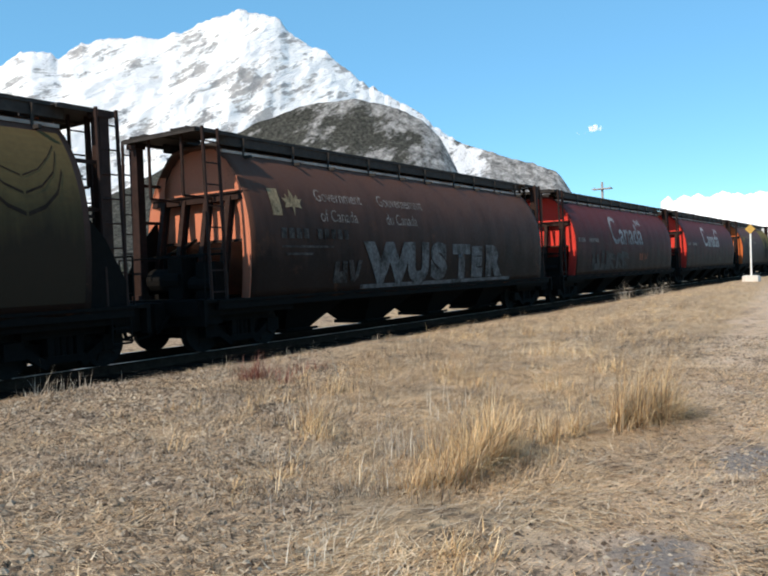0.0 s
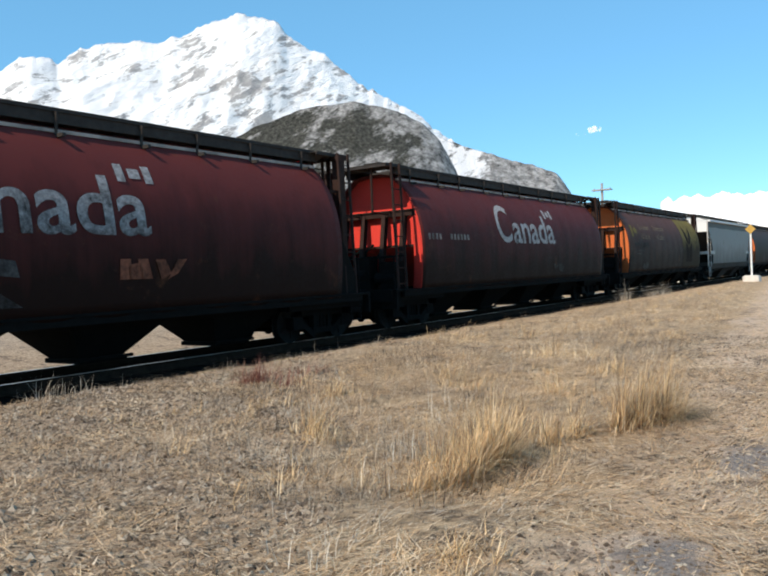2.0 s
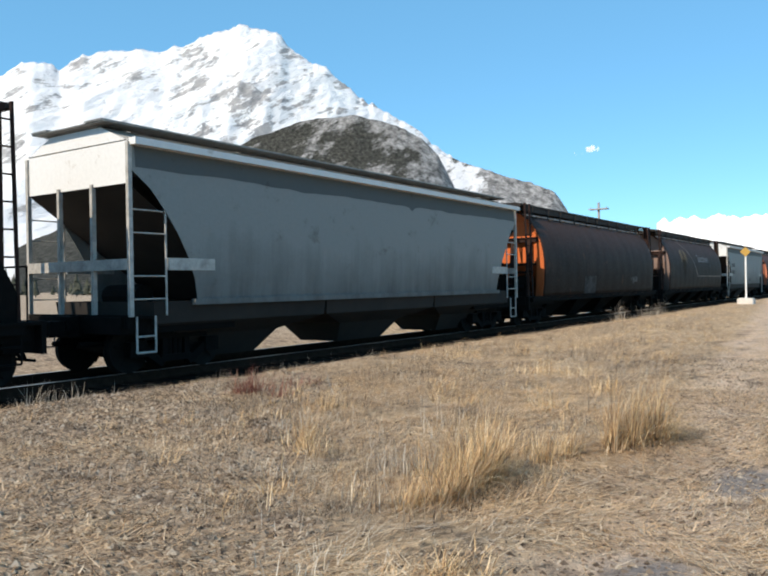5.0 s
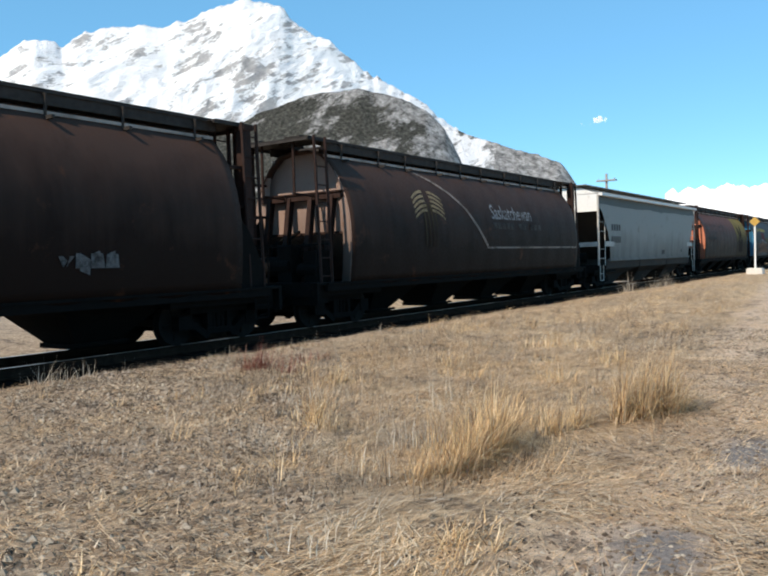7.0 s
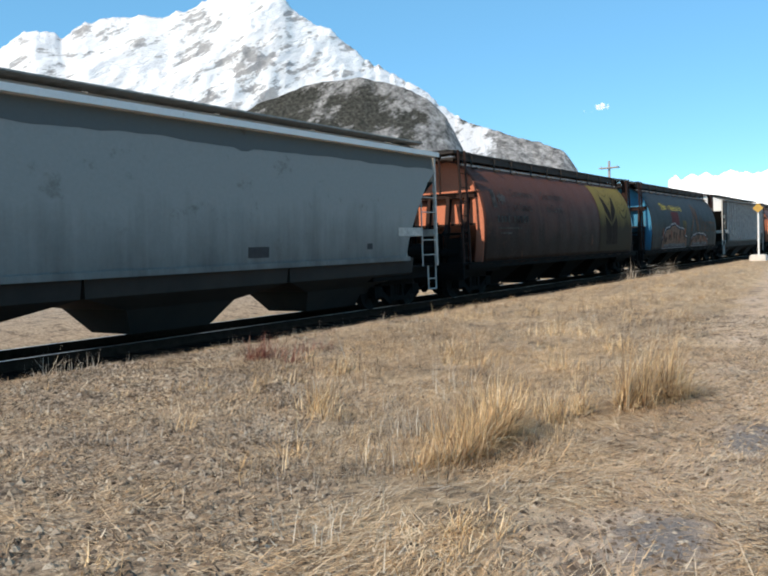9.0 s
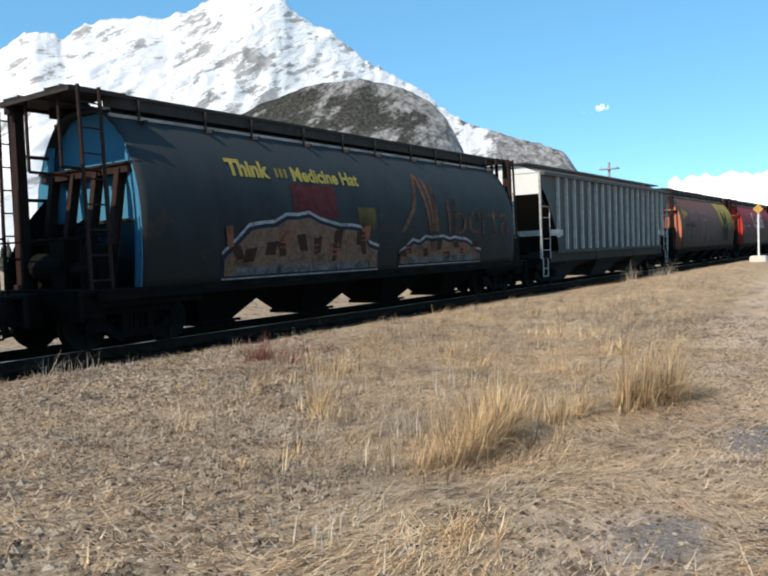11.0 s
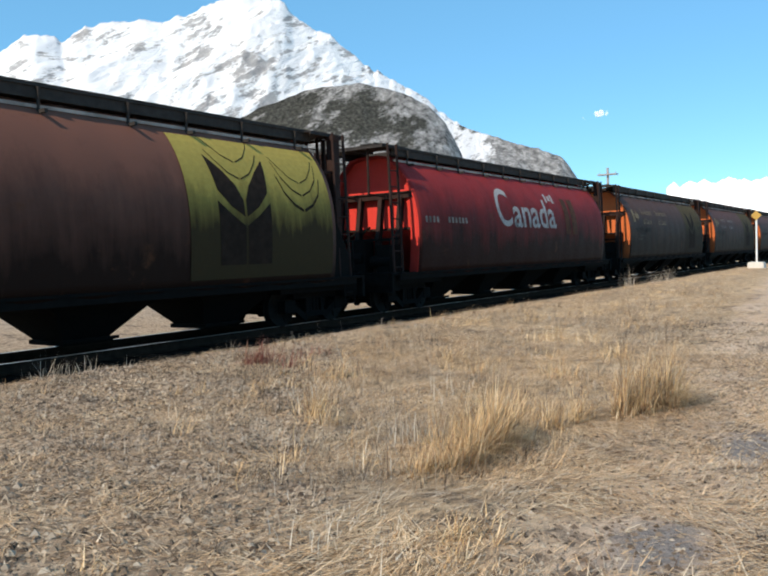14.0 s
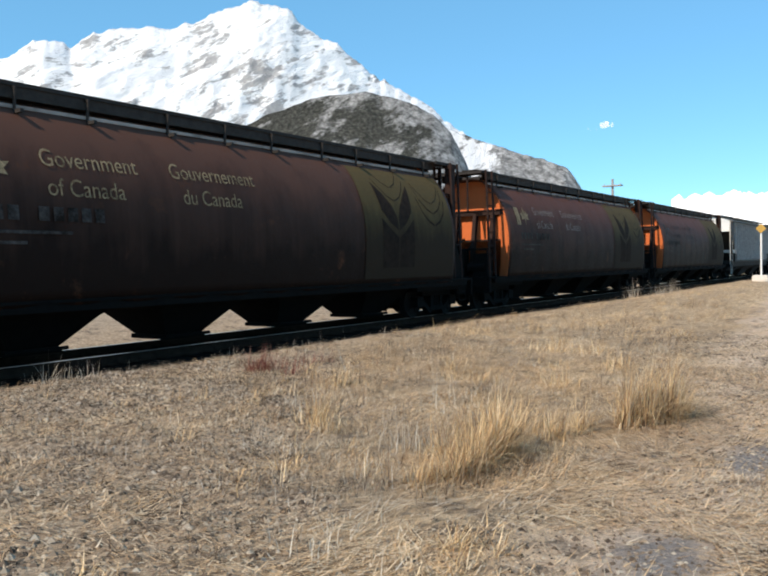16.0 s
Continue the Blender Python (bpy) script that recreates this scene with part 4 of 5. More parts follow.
c = government_car(P_SOOT, E_TAN, "dark brown grain hopper wagon with a wheat sheaf and lettering", 133.77)
for s in (-1, 1):
    for i in range(5):
        bm = bmesh.new()
        z = 3.42 - 0.13 * i
        pts = [(0.12 + 0.16 * k, z - 0.22 * (k / 4) ** 2 * 1.0) for k in range(5)]
        poly = [(x, zz) for x, zz in pts] + [(x, zz - 0.075) for x, zz in reversed(pts)]
        vs = [bm.verts.new((s * x, zz, 0)) for x, zz in poly]
        bm.faces.new(vs)
        part("wheat_ear", on_side(bm, -3.65 + s * 0.02, 0), M_GOLD, c)
for i in range(4):
    rects(c, [(-3.98 + 0.19 * i, 1.85, 0.06, 1.2)], M_WHEAT2, name="wheat_stalk")
arc = [(-3.6, 3.93), (-3.0, 3.72), (-2.3, 3.40), (-1.6, 2.95), (-1.0, 2.42), (-0.4, 1.85)]
for (xa, za), (xb, zb) in zip(arc, arc[1:]):
    bm = bmesh.new()
    bm.faces.new([bm.verts.new(p) for p in ((xa, za, 0), (xb, zb, 0), (xb + 0.09, zb + 0.05, 0), (xa + 0.09, za + 0.05, 0))])
    part("stripe", on_side(bm, 0, 0), M_CREAM, c)
rects(c, [(-0.4, 1.80, 7.6, 0.06)], M_CREAM, name="stripe")
lettering(c, "Saskatchewan", 0.05, 2.74, 0.64, M_WHITE3, 0.86, bold=0.008)
rects(c, [(0.1 + 0.31 * i, 2.42, 0.25, 0.20) for i in range(12) if i not in (5, 8)], M_FAINT, name="small_lettering_bars")

c = straight_car(8.45, P_GREY, E_WHITE, "pale grey covered hopper wagon with black number marks", 136.4, 153.35)
rects(c, [(-6.95 + 0.33 * i, 2.55, 0.24, 0.28) for i in range(4)] + [(-6.95 + 0.27 * i, 2.02, 0.2, 0.28) for i in range(5)], M_BLACK, bulged, "number_bars")
rects(c, [(5.2, 1.55, 0.22, 0.14), (1.2, 1.45, 0.6, 0.22)], M_BLACK, bulged, "data_bars")

c = government_car(P_BROWN, E_PINK, "rusty brown grain hopper wagon with a yellow patch", 170.7)
government_marks(c, M_FAINT, M_FAINT, M_WHEAT)

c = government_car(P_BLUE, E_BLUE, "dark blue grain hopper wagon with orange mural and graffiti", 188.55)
for k in range(3):      # the tall initial is drawn in three leaning strokes
    bm = bmesh.new()
    bm.faces.new([bm.verts.new(p) for p in ((1.75 + 0.30 * k, 3.62 - 0.12 * k, 0), (1.90 + 0.30 * k, 3.50 - 0.12 * k, 0), (2.22 + 0.16 * k, 2.0, 0), (2.06 + 0.16 * k, 2.0, 0))])
    part("mural_stroke", on_side(bm, 0, 0), M_MURAL, c)
bm = bmesh.new()
bm.faces.new([bm.verts.new(p) for p in ((1.68, 3.55, 0), (1.82, 3.55, 0), (1.45, 2.62, 0), (0.82, 1.98, 0), (0.62, 1.98, 0), (1.25, 2.62, 0))])
part("mural_stroke", on_side(bm, 0, 0), M_MURAL, c)
lettering(c, "lberta", 2.95, 1.95, 1.42, M_MURAL2, 1.20, bold=-0.006)
lettering(c, "Medicine Hat", -3.25, 3.10, 0.42, M_YELLOW2, 1.04, bold=0.014)
lettering(c, "Think", -5.1, 3.12, 0.46, M_YELLOW2, 1.05, bold=0.02)
rects(c, [(-3.75 + 0.14 * i, 3.14, 0.09, 0.2) for i in range(3)], M_WHEAT, name="small_lettering_bars")
rects(c, [(-3.4, 2.3, 1.5, 0.72)], M_CRIMSON, name="mural_patch")
rects(c, [(-1.15, 1.95, 0.72, 0.62)], M_WHEAT, name="mural_patch")
throw_up(c, -5.5, -0.35, 1.12, 2.45, 21)
throw_up(c, 0.55, 5.0, 1.15, 1.98, 23)

c = straight_car(8.25, P_RIB, E_WHITE, "grey ribbed covered hopper wagon with a white end", 190.9, 207.45, 18)
rects(c, [(4.75, 1.95, 0.42, 0.30), (5.55, 1.95, 0.42, 0.30)], M_BLACK, flat, "data_panels")

c = government_car(P_RUST, E_PINK, "rust-brown grain hopper wagon with a bright yellow wheat panel", 224.81)
government_marks(c, M_CREAM, M_YELLOW2, M_YELLOW2)

c = government_car(P_BRIGHT, E_RED, "bright red grain hopper wagon with white lettering", 243.0)
wordmark(c, -2.5, M_WHITE)
rects(c, [(3.1, 2.1, 0.45, 1.35), (3.75, 2.1, 0.5, 1.35)], M_PATCH, name="faded_emblem")

c = government_car(P_DARK, E_ORANGE, "soot-brown grain hopper wagon with gold lettering", 261.3)
government_marks(c, M_GOLD, M_GOLD, M_WHEAT2)
c = government_car(P_BROWN, E_ORANGE, "brown grain hopper wagon with pale lettering and orange end", 279.42)
government_marks(c, M_CREAM, M_GOLD, M_WHEAT2)
c = government_car(P_BROWN, E_ORANGE, "brown grain hopper wagon with a worn wheat panel", 297.3)
government_marks(c, M_FAINT, M_FAINT, M_WHEAT2)
straight_car(8.25, P_RIB, E_WHITE, "light grey ribbed covered hopper wagon", 299.8, 316.3, 18)
government_car(P_BROWN, E_ORANGE, "brown grain hopper wagon at the far end of view", 334.5)


build_ground()
build_track()
build_ties()


# ---- mountains ----
def massif(name, label, crest, far, foot, mat, cells, seed, gully=1.0, back=900.0, jag=0.30):
    """A mountain seen from the track: crest gives (bearing, height angle) in degrees of its ridge, far its distance,
    foot where the slope begins; buttresses and gullies run down its face."""
    az = np.linspace(crest[0][0], crest[-1][0], cells)
    el = np.interp(-az, [-c[0] for c in crest], [c[1] for c in crest])
    k = np.exp(-np.linspace(-2, 2, 7) ** 2)
    el = np.convolve(np.pad(el, 3, "edge"), k / k.sum(), "valid")
    teeth = el * 0
    for i, a in enumerate(az):
        teeth[i] = jag * sum(noise.noise((a * f + seed, 0.5, 0)) / f ** 0.8 for f in (1.1, 2.6, 5.3, 9.1))
    depth = [0, 0.1, 0.2, *[0.25 + 0.75 * i / 70 for i in range(71)], 1.08, 1.25, 1.6]
    bm = bmesh.new()
    rows = []
    for a, e, tooth in zip(az, el, teeth):
        row = []
        for d in depth:
            bend = 1 + 0.10 * math.sin(radians(a * 9) + seed) * (1 - d if d < 1 else 0)
            r = foot + (far - foot) * min(d, 1) * bend + (back * (d - 1) if d > 1 else 0)
            top = far * math.tan(radians(e))
            crag = far * math.tan(radians(tooth)) * min(1, d) ** 14
            if d <= 1:
                h = crag + top * (0.55 * d + 0.45 * d * d)
            else:
                h = crag + top * (1 - (d - 1) * 1.4)
            x, y = r * math.cos(radians(a)), r * math.sin(radians(a))
            across = r * radians(a - 40)
            p = Vector(((across + 0.55 * h) * 0.0020 + seed, (h - 0.35 * across) * 0.0012, r * 0.0008))
            ridged = 0.0
            amp, f = 1.0, 1.0
            for o in range(6):
                ridged += amp * (1 - 2.2 * abs(noise.noise(p * f)))
                amp, f = amp * 0.5, f * 2.1
            slope = math.sin(min(1, d) * math.pi) ** 0.7 if d < 1 else 0
            h += gully * top * 0.075 * (ridged - 0.6) * (slope + 0.10 * (0.2 < d < 1.3))
            row.append(bm.verts.new((x, y, h)))
        rows.append(row)
    for a, b in zip(rows, rows[1:]):
        for j in range(len(depth) - 1):
            bm.faces.new((a[j], b[j], b[j + 1], a[j + 1]))
    bmesh.ops.recalc_face_normals(bm, faces=bm.faces)
    ob = new(name, mesh_of(name, bm, mat, True))
    return tagged(ob, label, "mountain", kind="structure")


def mountain_snow():
    """Wind-packed snow with rock ribs showing in slanting beds."""
    m = Mat("snow_on_rock", 0.8)
    m.b.inputs["Specular IOR Level"].default_value = 0.15
    rock = m.ramp(m.noise(0.02, 8, 0.75), [(0.3, (0.23, 0.23, 0.24)), (0.7, (0.48, 0.465, 0.45))])
    steep = m.axis(2, m.normal())
    f = m.calc("ADD", m.calc("MULTIPLY", steep, 0.75), m.calc("MULTIPLY", m.calc("SUBTRACT", m.strata(0.0125, 12, 0.80), 0.5), 3.0))
    f = m.calc("ADD", f, m.calc("MULTIPLY", m.calc("SUBTRACT", m.noise(0.0034, 6, 0.7), 0.5), 1.2))
    snow = m.ramp(m.strata(0.004, 8, 0.7), [(0.35, (0.76, 0.77, 0.79)), (0.6, (0.89, 0.89, 0.89))])
    m.colour(m.mix(m.ramp(f, [(0.285, 0.0), (0.40, 1.0)]), rock, snow))
    return m.bump(m.strata(0.012, 9, 0.72), 0.9, 45).m


def hill_rock(snow):
    """Wooded hill with bare slabs; snow only towards the main peak's side of it."""
    m = Mat("forested_rock", 0.9)
    m.b.inputs["Specular IOR Level"].default_value = 0.1
    grain = m.noise(0.035, 10, 0.8)
    rock = m.ramp(grain, [(0.38, (0.07, 0.07, 0.07)), (0.50, (0.25, 0.245, 0.24)), (0.62, (0.48, 0.47, 0.46))])
    wood = m.ramp(m.noise(0.09, 6, 0.8), [(0.35, (0.016, 0.018, 0.015)), (0.5, (0.052, 0.052, 0.045)), (0.7, (0.14, 0.135, 0.12))])
    slabs = m.calc("ADD", m.calc("MULTIPLY", m.strata(0.0075, 11, 0.74), 0.65), m.calc("MULTIPLY", m.noise(0.0050, 9, 0.70), 0.35))
    bearing = m.calc("DIVIDE", m.axis(1), m.axis(0))
    slabs = m.calc("ADD", slabs, m.calc("MULTIPLY", m.calc("SUBTRACT", 0.74, bearing), 0.22))
    c = m.mix(m.ramp(slabs, [(0.492, 0.0), (0.525, 1.0)]), wood, rock)
    if snow:
        f = m.calc("ADD", m.strata(0.009, 10, 0.76), m.calc("MULTIPLY", m.calc("SUBTRACT", bearing, 0.52), 1.5))
        c = m.mix(m.ramp(f, [(0.55 - snow, 0.0), (0.60 - snow, 1.0)]), c, (0.78, 0.78, 0.79))
    return m.colour(c).bump(m.noise(0.04, 9, 0.78), 0.9, 14).m


massif("mountain_main", "tall snow-covered rocky peak under a clear blue sky",
       [(80, 7), (72, 10.5), (65, 12.2), (60.6, 14.3), (58.8, 15.6), (57, 15), (55.5, 16), (52.1, 16.8), (50.1, 16.6), (47, 17.9), (44.5, 18.9), (42.6, 18.6),
        (41.6, 18.1), (41.0, 17.3), (39.8, 16.7), (38.2, 15.9), (36.9, 14.8), (35.2, 13.5), (31.7, 11.7), (30, 10.2), (26.4, 7.5), (20, 2)], 4000, 2300, mountain_snow(), 420, 1.3, 0.8)
massif("mountain_ridge", "rocky shoulder ridge dusted with snow", [(34, 10.8), (30.7, 10.2), (29.3, 9.6), (26.4, 8.4), (24.3, 7.8), (21.8, 6.9), (21.2, 6.4), (20.5, 5.1), (19.9, 3.8), (18, 1.5), (15, 0.5)],
       3000, 2250, hill_rock(0.05), 160, 4.1, 0.7, 500, 0.15)
massif("mountain_dome", "dark wooded hill with bare grey rock slabs", [(60, 3), (52, 7), (47.3, 9.3), (45.2, 10.3), (43, 11.3), (40.1, 12.3), (36.4, 12.7), (33.5, 12.1), (31.4, 11.1), (30, 9.7), (29, 7.7), (28.4, 6), (27, 3), (25, 0.5)],
       2300, 1700, hill_rock(0.0), 260, 7.7, 0.5, 400, 0.12)


# ---- clouds ----
def cloud(name, label, puffs, seed):
    """Bank of many small overlapping rounded puffs."""
    m = MATS["cloud_small" if name == "cloud_small" else "cloud"]
    rnd = random.Random(seed)
    bm = bmesh.new()
    for az, el, w, h, n in puffs:
        for i in range(n):
            a = az + w * rnd.uniform(-1, 1)
            u = rnd.uniform(-1, 1)
            e = max(0.2, el + h * 0.5 * u + h * 0.25 * noise.noise((a * 1.3, 0, seed)) + h * 0.12 * noise.noise((a * 4.1, 0, seed)))
            r = rnd.uniform(0.08, 0.30) * h * 78
            d = 4300 + rnd.uniform(0, 200)
            p = (d * math.cos(radians(a)), d * math.sin(radians(a)), d * math.tan(radians(e)))
            made = bmesh.ops.create_icosphere(bm, subdivisions=1, radius=r, matrix=Matrix.Translation(p))
            for v in made["verts"]:
                q = v.co - Vector(p)
                v.co = Vector(p) + q * (1 + 0.35 * noise.noise(v.co * 0.02))
    return tagged(new(name, mesh_of(name, bm, m, True)), label, "cloud", kind="stuff")


def cloud_material(thin=0.0):
    m = Mat("thin_cloud" if thin else "sunlit_glow_cloud", 1.0)
    m.colour(m.mix(m.noise(0.01, 4), (0.93, 0.94, 0.96), (0.97, 0.97, 0.97)))
    m.b.inputs["Emission Color"].default_value = (0.90, 0.94, 1.0, 1)      # own glow added to whiten the distant clouds
    m.b.inputs["Emission Strength"].default_value = 0.30
    m.b.inputs["Subsurface Weight"].default_value = 0.0
    t = m.t.nodes.new("ShaderNodeBsdfTranslucent")
    t.inputs["Color"].default_value = (0.95, 0.96, 0.98, 1)
    x = m.t.nodes.new("ShaderNodeMixShader")
    x.inputs[0].default_value = 0.15
    m.link(m.b.outputs[0], x.inputs[1])
    m.link(t.outputs[0], x.inputs[2])
    if thin:
        clear = m.t.nodes.new("ShaderNodeBsdfTransparent")
        veil = m.t.nodes.new("ShaderNodeMixShader")
        veil.inputs[0].default_value = thin
        m.link(x.outputs[0], veil.inputs[1])
        m.link(clear.outputs[0], veil.inputs[2])
        x = veil
    m.link(x.outputs[0], m.t.nodes["Material Output"].inputs["Surface"])
    return m.m


MATS = {"cloud": cloud_material(), "cloud_small": cloud_material(0.82)}
cloud("cloud_bank", "low bright white cumulus bank over the horizon", [(15.0, 2.6, 1.0, 1.3, 120), (13.0, 2.9, 1.2, 2.2, 260), (11.0, 2.9, 1.5, 2.2, 260), (8.5, 2.9, 1.7, 2.2, 280), (5.5, 2.6, 2.0, 2.0, 200), (2, 2.3, 2.2, 1.6, 120)], 5)
cloud("cloud_small", "single small wispy white cloud", [(18.95, 9.6, 0.26, 0.36, 60), (18.8, 9.6, 0.45, 0.26, 40), (19.6, 9.35, 0.5, 0.16, 8)], 6)


# ---- far conifer belt ----
def forest():
    """Belt of dark conifers along the valley floor beyond the track: ragged tiers of drooping boughs on thin trunks."""
    m = Mat("dark_conifer_needles", 0.9)
    g = m.t.nodes.new("ShaderNodeNewGeometry")
    m.colour(m.mix(g.outputs["Random Per Island"], (0.018, 0.024, 0.016), (0.06, 0.062, 0.042)))
    rnd = random.Random(12)
    V, F = [], []
    for i in range(900):
        x, y = rnd.uniform(-150, 1000), 185 + 120 * rnd.random() ** 1.5
        h, w = rnd.uniform(4.5, 9.0), rnd.uniform(1.1, 2.0)
        tiers = 5
        for k in range(tiers):
            z0, z1 = h * (0.1 + 0.8 * k / tiers), h * (0.1 + 0.8 * k / tiers + 0.32)
            b, n = len(V), 9
            for j in range(n):
                a = 6.283 * j / n + rnd.uniform(-0.2, 0.2)
                r = w * (1 - k / tiers) * rnd.uniform(0.6, 1.15) + 0.1
                V.append((x + r * math.cos(a), y + r * math.sin(a), z0 + rnd.uniform(-0.3, 0.3)))
            V.append((x, y, min(z1, h)))
            F += [(b + j, b + (j + 1) % n, b + n) for j in range(n)]
        b = len(V)
        V += [(x - 0.15, y, -0.2), (x + 0.15, y, -0.2), (x, y + 0.2, -0.2), (x, y, h * 0.5)]
        F += [(b, b + 1, b + 3), (b + 1, b + 2, b + 3), (b + 2, b, b + 3)]
    me = bpy.data.meshes.new("conifer_forest")
    me.from_pydata(V, [], F)
    me.materials.append(m.m)
    tagged(new("conifer_forest", me), "dark conifer forest along the valley floor", "forest", kind="stuff")


forest()


# ---- distance: utility pole, sign, far trees ----
def utility_pole(x, y, h):
    ob = new("utility_pole")
    ob.matrix_world = pose(x, y, 0)
    tagged(ob, "tall grey utility pole with a crossarm beyond the track", "utility pole")
    bm = bmesh.new()
    bar(bm, (0, 0, -0.3), (0, 0, h), 0.16, 10)
    part("pole", bm, M_POLE, ob)
    bm = bmesh.new()
    box(bm, -0.5, 0.5, -1.3, 1.3, h - 1.0, h - 0.85)
    part("crossarm", bm, M_POLE, ob)
    for y2 in (-1.1, 0, 1.1):
        bm = bmesh.new()
        bar(bm, (0, y2, h - 0.85), (0, y2, h - 0.6), 0.05, 8)
        part("insulator", bm, M_POLE, ob)


M_POLE = plain("grey_weathered_timber", (0.30, 0.29, 0.29), 0.9)
utility_pole(104, 34.7, 12.6)


def warning_sign():
    ob = new("warning_sign")
    ob.matrix_world = pose(51.2, 8.0, 0)
    tagged(ob, "yellow diamond sign on a white post in a concrete block", "sign")
    bm = bmesh.new()
    bar(bm, (0, 0, 0.3), (0, 0, 3.3), 0.055, 10)
    part("post", bm, M_POST, ob)
    bm = bmesh.new()
    box(bm, -0.5, 0.5, -0.45, 0.45, -0.1, 0.42)
    bmesh.ops.bevel(bm, geom=bm.edges[:], offset=0.06, segments=2, affect="EDGES")
    part("base_block", bm, M_CONCRETE, ob)
    bm = bmesh.new()
    d = 0.30
    vs = [[bm.verts.new((x, y, 3.25 + z)) for y, z in ((0, d), (d, 0), (0, -d), (-d, 0))] for x in (-0.075, -0.06)]
    bm.faces.new(vs[0])
    bm.faces.new(vs[1][::-1])
    for i in range(4):
        bm.faces.new((vs[0][i], vs[1][i], vs[1][(i + 1) % 4], vs[0][(i + 1) % 4]))
    part("sign_panel", bm, M_SIGN, ob)


warning_sign()


# ---- field: straw, tufts, weeds ----
def blades(name, label, items, mat, seg=3, category="grass"):
    """Many curved tapering blades: each (x, y, z, length, width, heading, lean, droop)."""
    it = np.array(items)
    n = len(it)
    x, y, z, L, W, a, lean, droop = it.T
    V = np.zeros((n, 2 * seg + 1, 3))
    dx, dy = np.cos(a), np.sin(a)
    px, py = -dy, dx
    cx, cy, cz = x.copy(), y.copy(), z.copy()
    ang = lean.copy()
    for k in range(seg + 1):
        w = W * (1 - k / seg) * 0.5
        if k < seg:
            V[:, 2 * k] = np.stack([cx - px * w, cy - py * w, cz], 1)
            V[:, 2 * k + 1] = np.stack([cx + px * w, cy + py * w, cz], 1)
        else:
            V[:, 2 * seg] = np.stack([cx, cy, cz], 1)
        s = L / seg
        cx, cy, cz = cx + dx * s * np.sin(ang), cy + dy * s * np.sin(ang), cz + s * np.cos(ang)
        ang = ang + droop
    m = 2 * seg + 1
    F = []
    for k in range(seg - 1):
        F.append([2 * k, 2 * k + 1, 2 * k + 3, 2 * k + 2])
    base = np.arange(n)[:, None] * m
    quads = np.concatenate([(base + np.array(f)) for f in F]) if F else np.zeros((0, 4), int)
    tris = base + np.array([2 * seg - 2, 2 * seg - 1, 2 * seg])
    me = bpy.data.meshes.new(name)
    me.from_pydata(V.reshape(-1, 3).tolist(), [], quads.tolist() + tris.tolist())
    me.materials.append(mat)
    return tagged(new(name, me), label, category, kind="stuff")


def straw(name, stops, rough=0.7):
    """Dry stalks: each its own tone, a little light passing through."""
    m = Mat(name, rough)
    g = m.t.nodes.new("ShaderNodeNewGeometry")
    c = m.ramp(g.outputs["Random Per Island"], stops)
    c = m.mix(0.5, c, m.ramp(m.noise(0.7, 4), [(0.35, (0.62, 0.60, 0.60)), (0.65, (1.1, 1.08, 1.0))]), "MULTIPLY")
    m.colour(c)
    t = m.t.nodes.new("ShaderNodeBsdfTranslucent")
    m.link(c, t.inputs["Color"])
    x = m.t.nodes.new("ShaderNodeMixShader")
    x.inputs[0].default_value = 0.25
    m.link(m.b.outputs[0], x.inputs[1])
    m.link(t.outputs[0], x.inputs[2])
    m.link(x.outputs[0], m.t.nodes["Material Output"].inputs["Surface"])
    return m.m


S_LITTER = straw("straw_litter", [(0.0, (0.12, 0.07, 0.04)), (0.28, (0.50, 0.33, 0.18)), (0.6, (0.86, 0.61, 0.36)), (0.85, (0.95, 0.78, 0.56)), (1.0, (0.48, 0.42, 0.34))])
S_TUFT = straw("golden_bunchgrass", [(0.0, (0.14, 0.085, 0.045)), (0.25, (0.42, 0.27, 0.14)), (0.6, (0.72, 0.50, 0.26)), (0.85, (0.88, 0.66, 0.38)), (1.0, (0.94, 0.80, 0.58))])
S_HAY = straw("bleached_hay", [(0.0, (0.30, 0.21, 0.13)), (0.4, (0.62, 0.46, 0.29)), (0.8, (0.84, 0.68, 0.47)), (1.0, (0.74, 0.68, 0.58))])
S_STEM = straw("grey_weed_stems", [(0.0, (0.25, 0.20, 0.15)), (0.5, (0.52, 0.45, 0.36)), (1.0, (0.72, 0.67, 0.58))])
S_RED = straw("red_brown_twigs", [(0.0, (0.12, 0.04, 0.03)), (0.6, (0.27, 0.10, 0.075)), (1.0, (0.42, 0.24, 0.17))])
rng = np.random.default_rng(4)


def on_path(x, y):
    """Worn footpath that runs beside the field towards the far sign."""
    mid = 1.05 + 0.115 * (x - 3.5) + 0.15 * math.sin(x * 0.5)
    return math.exp(-((y - mid) / (0.45 + 0.02 * x)) ** 2)


def lay(x, y):
    """The way the straw lies: set mostly across the camera's view, turning from patch to patch."""
    return -0.75 + 2.0 * noise.noise((x * 0.8, y * 0.8, 21)) + float(rng.normal(0, 0.55)) + (math.pi if rng.random() < 0.5 else 0.0)


def bare(x, y):
    """Two grey trodden patches beside the footpath."""
    wob = 0.25 * noise.noise((x * 4, y * 4, 3))
    return any(math.hypot(x - px, (y - py) * 1.6) + wob < pr for px, py, pr in ((3.78, 1.05, 0.40), (6.25, 1.0, 0.48)))


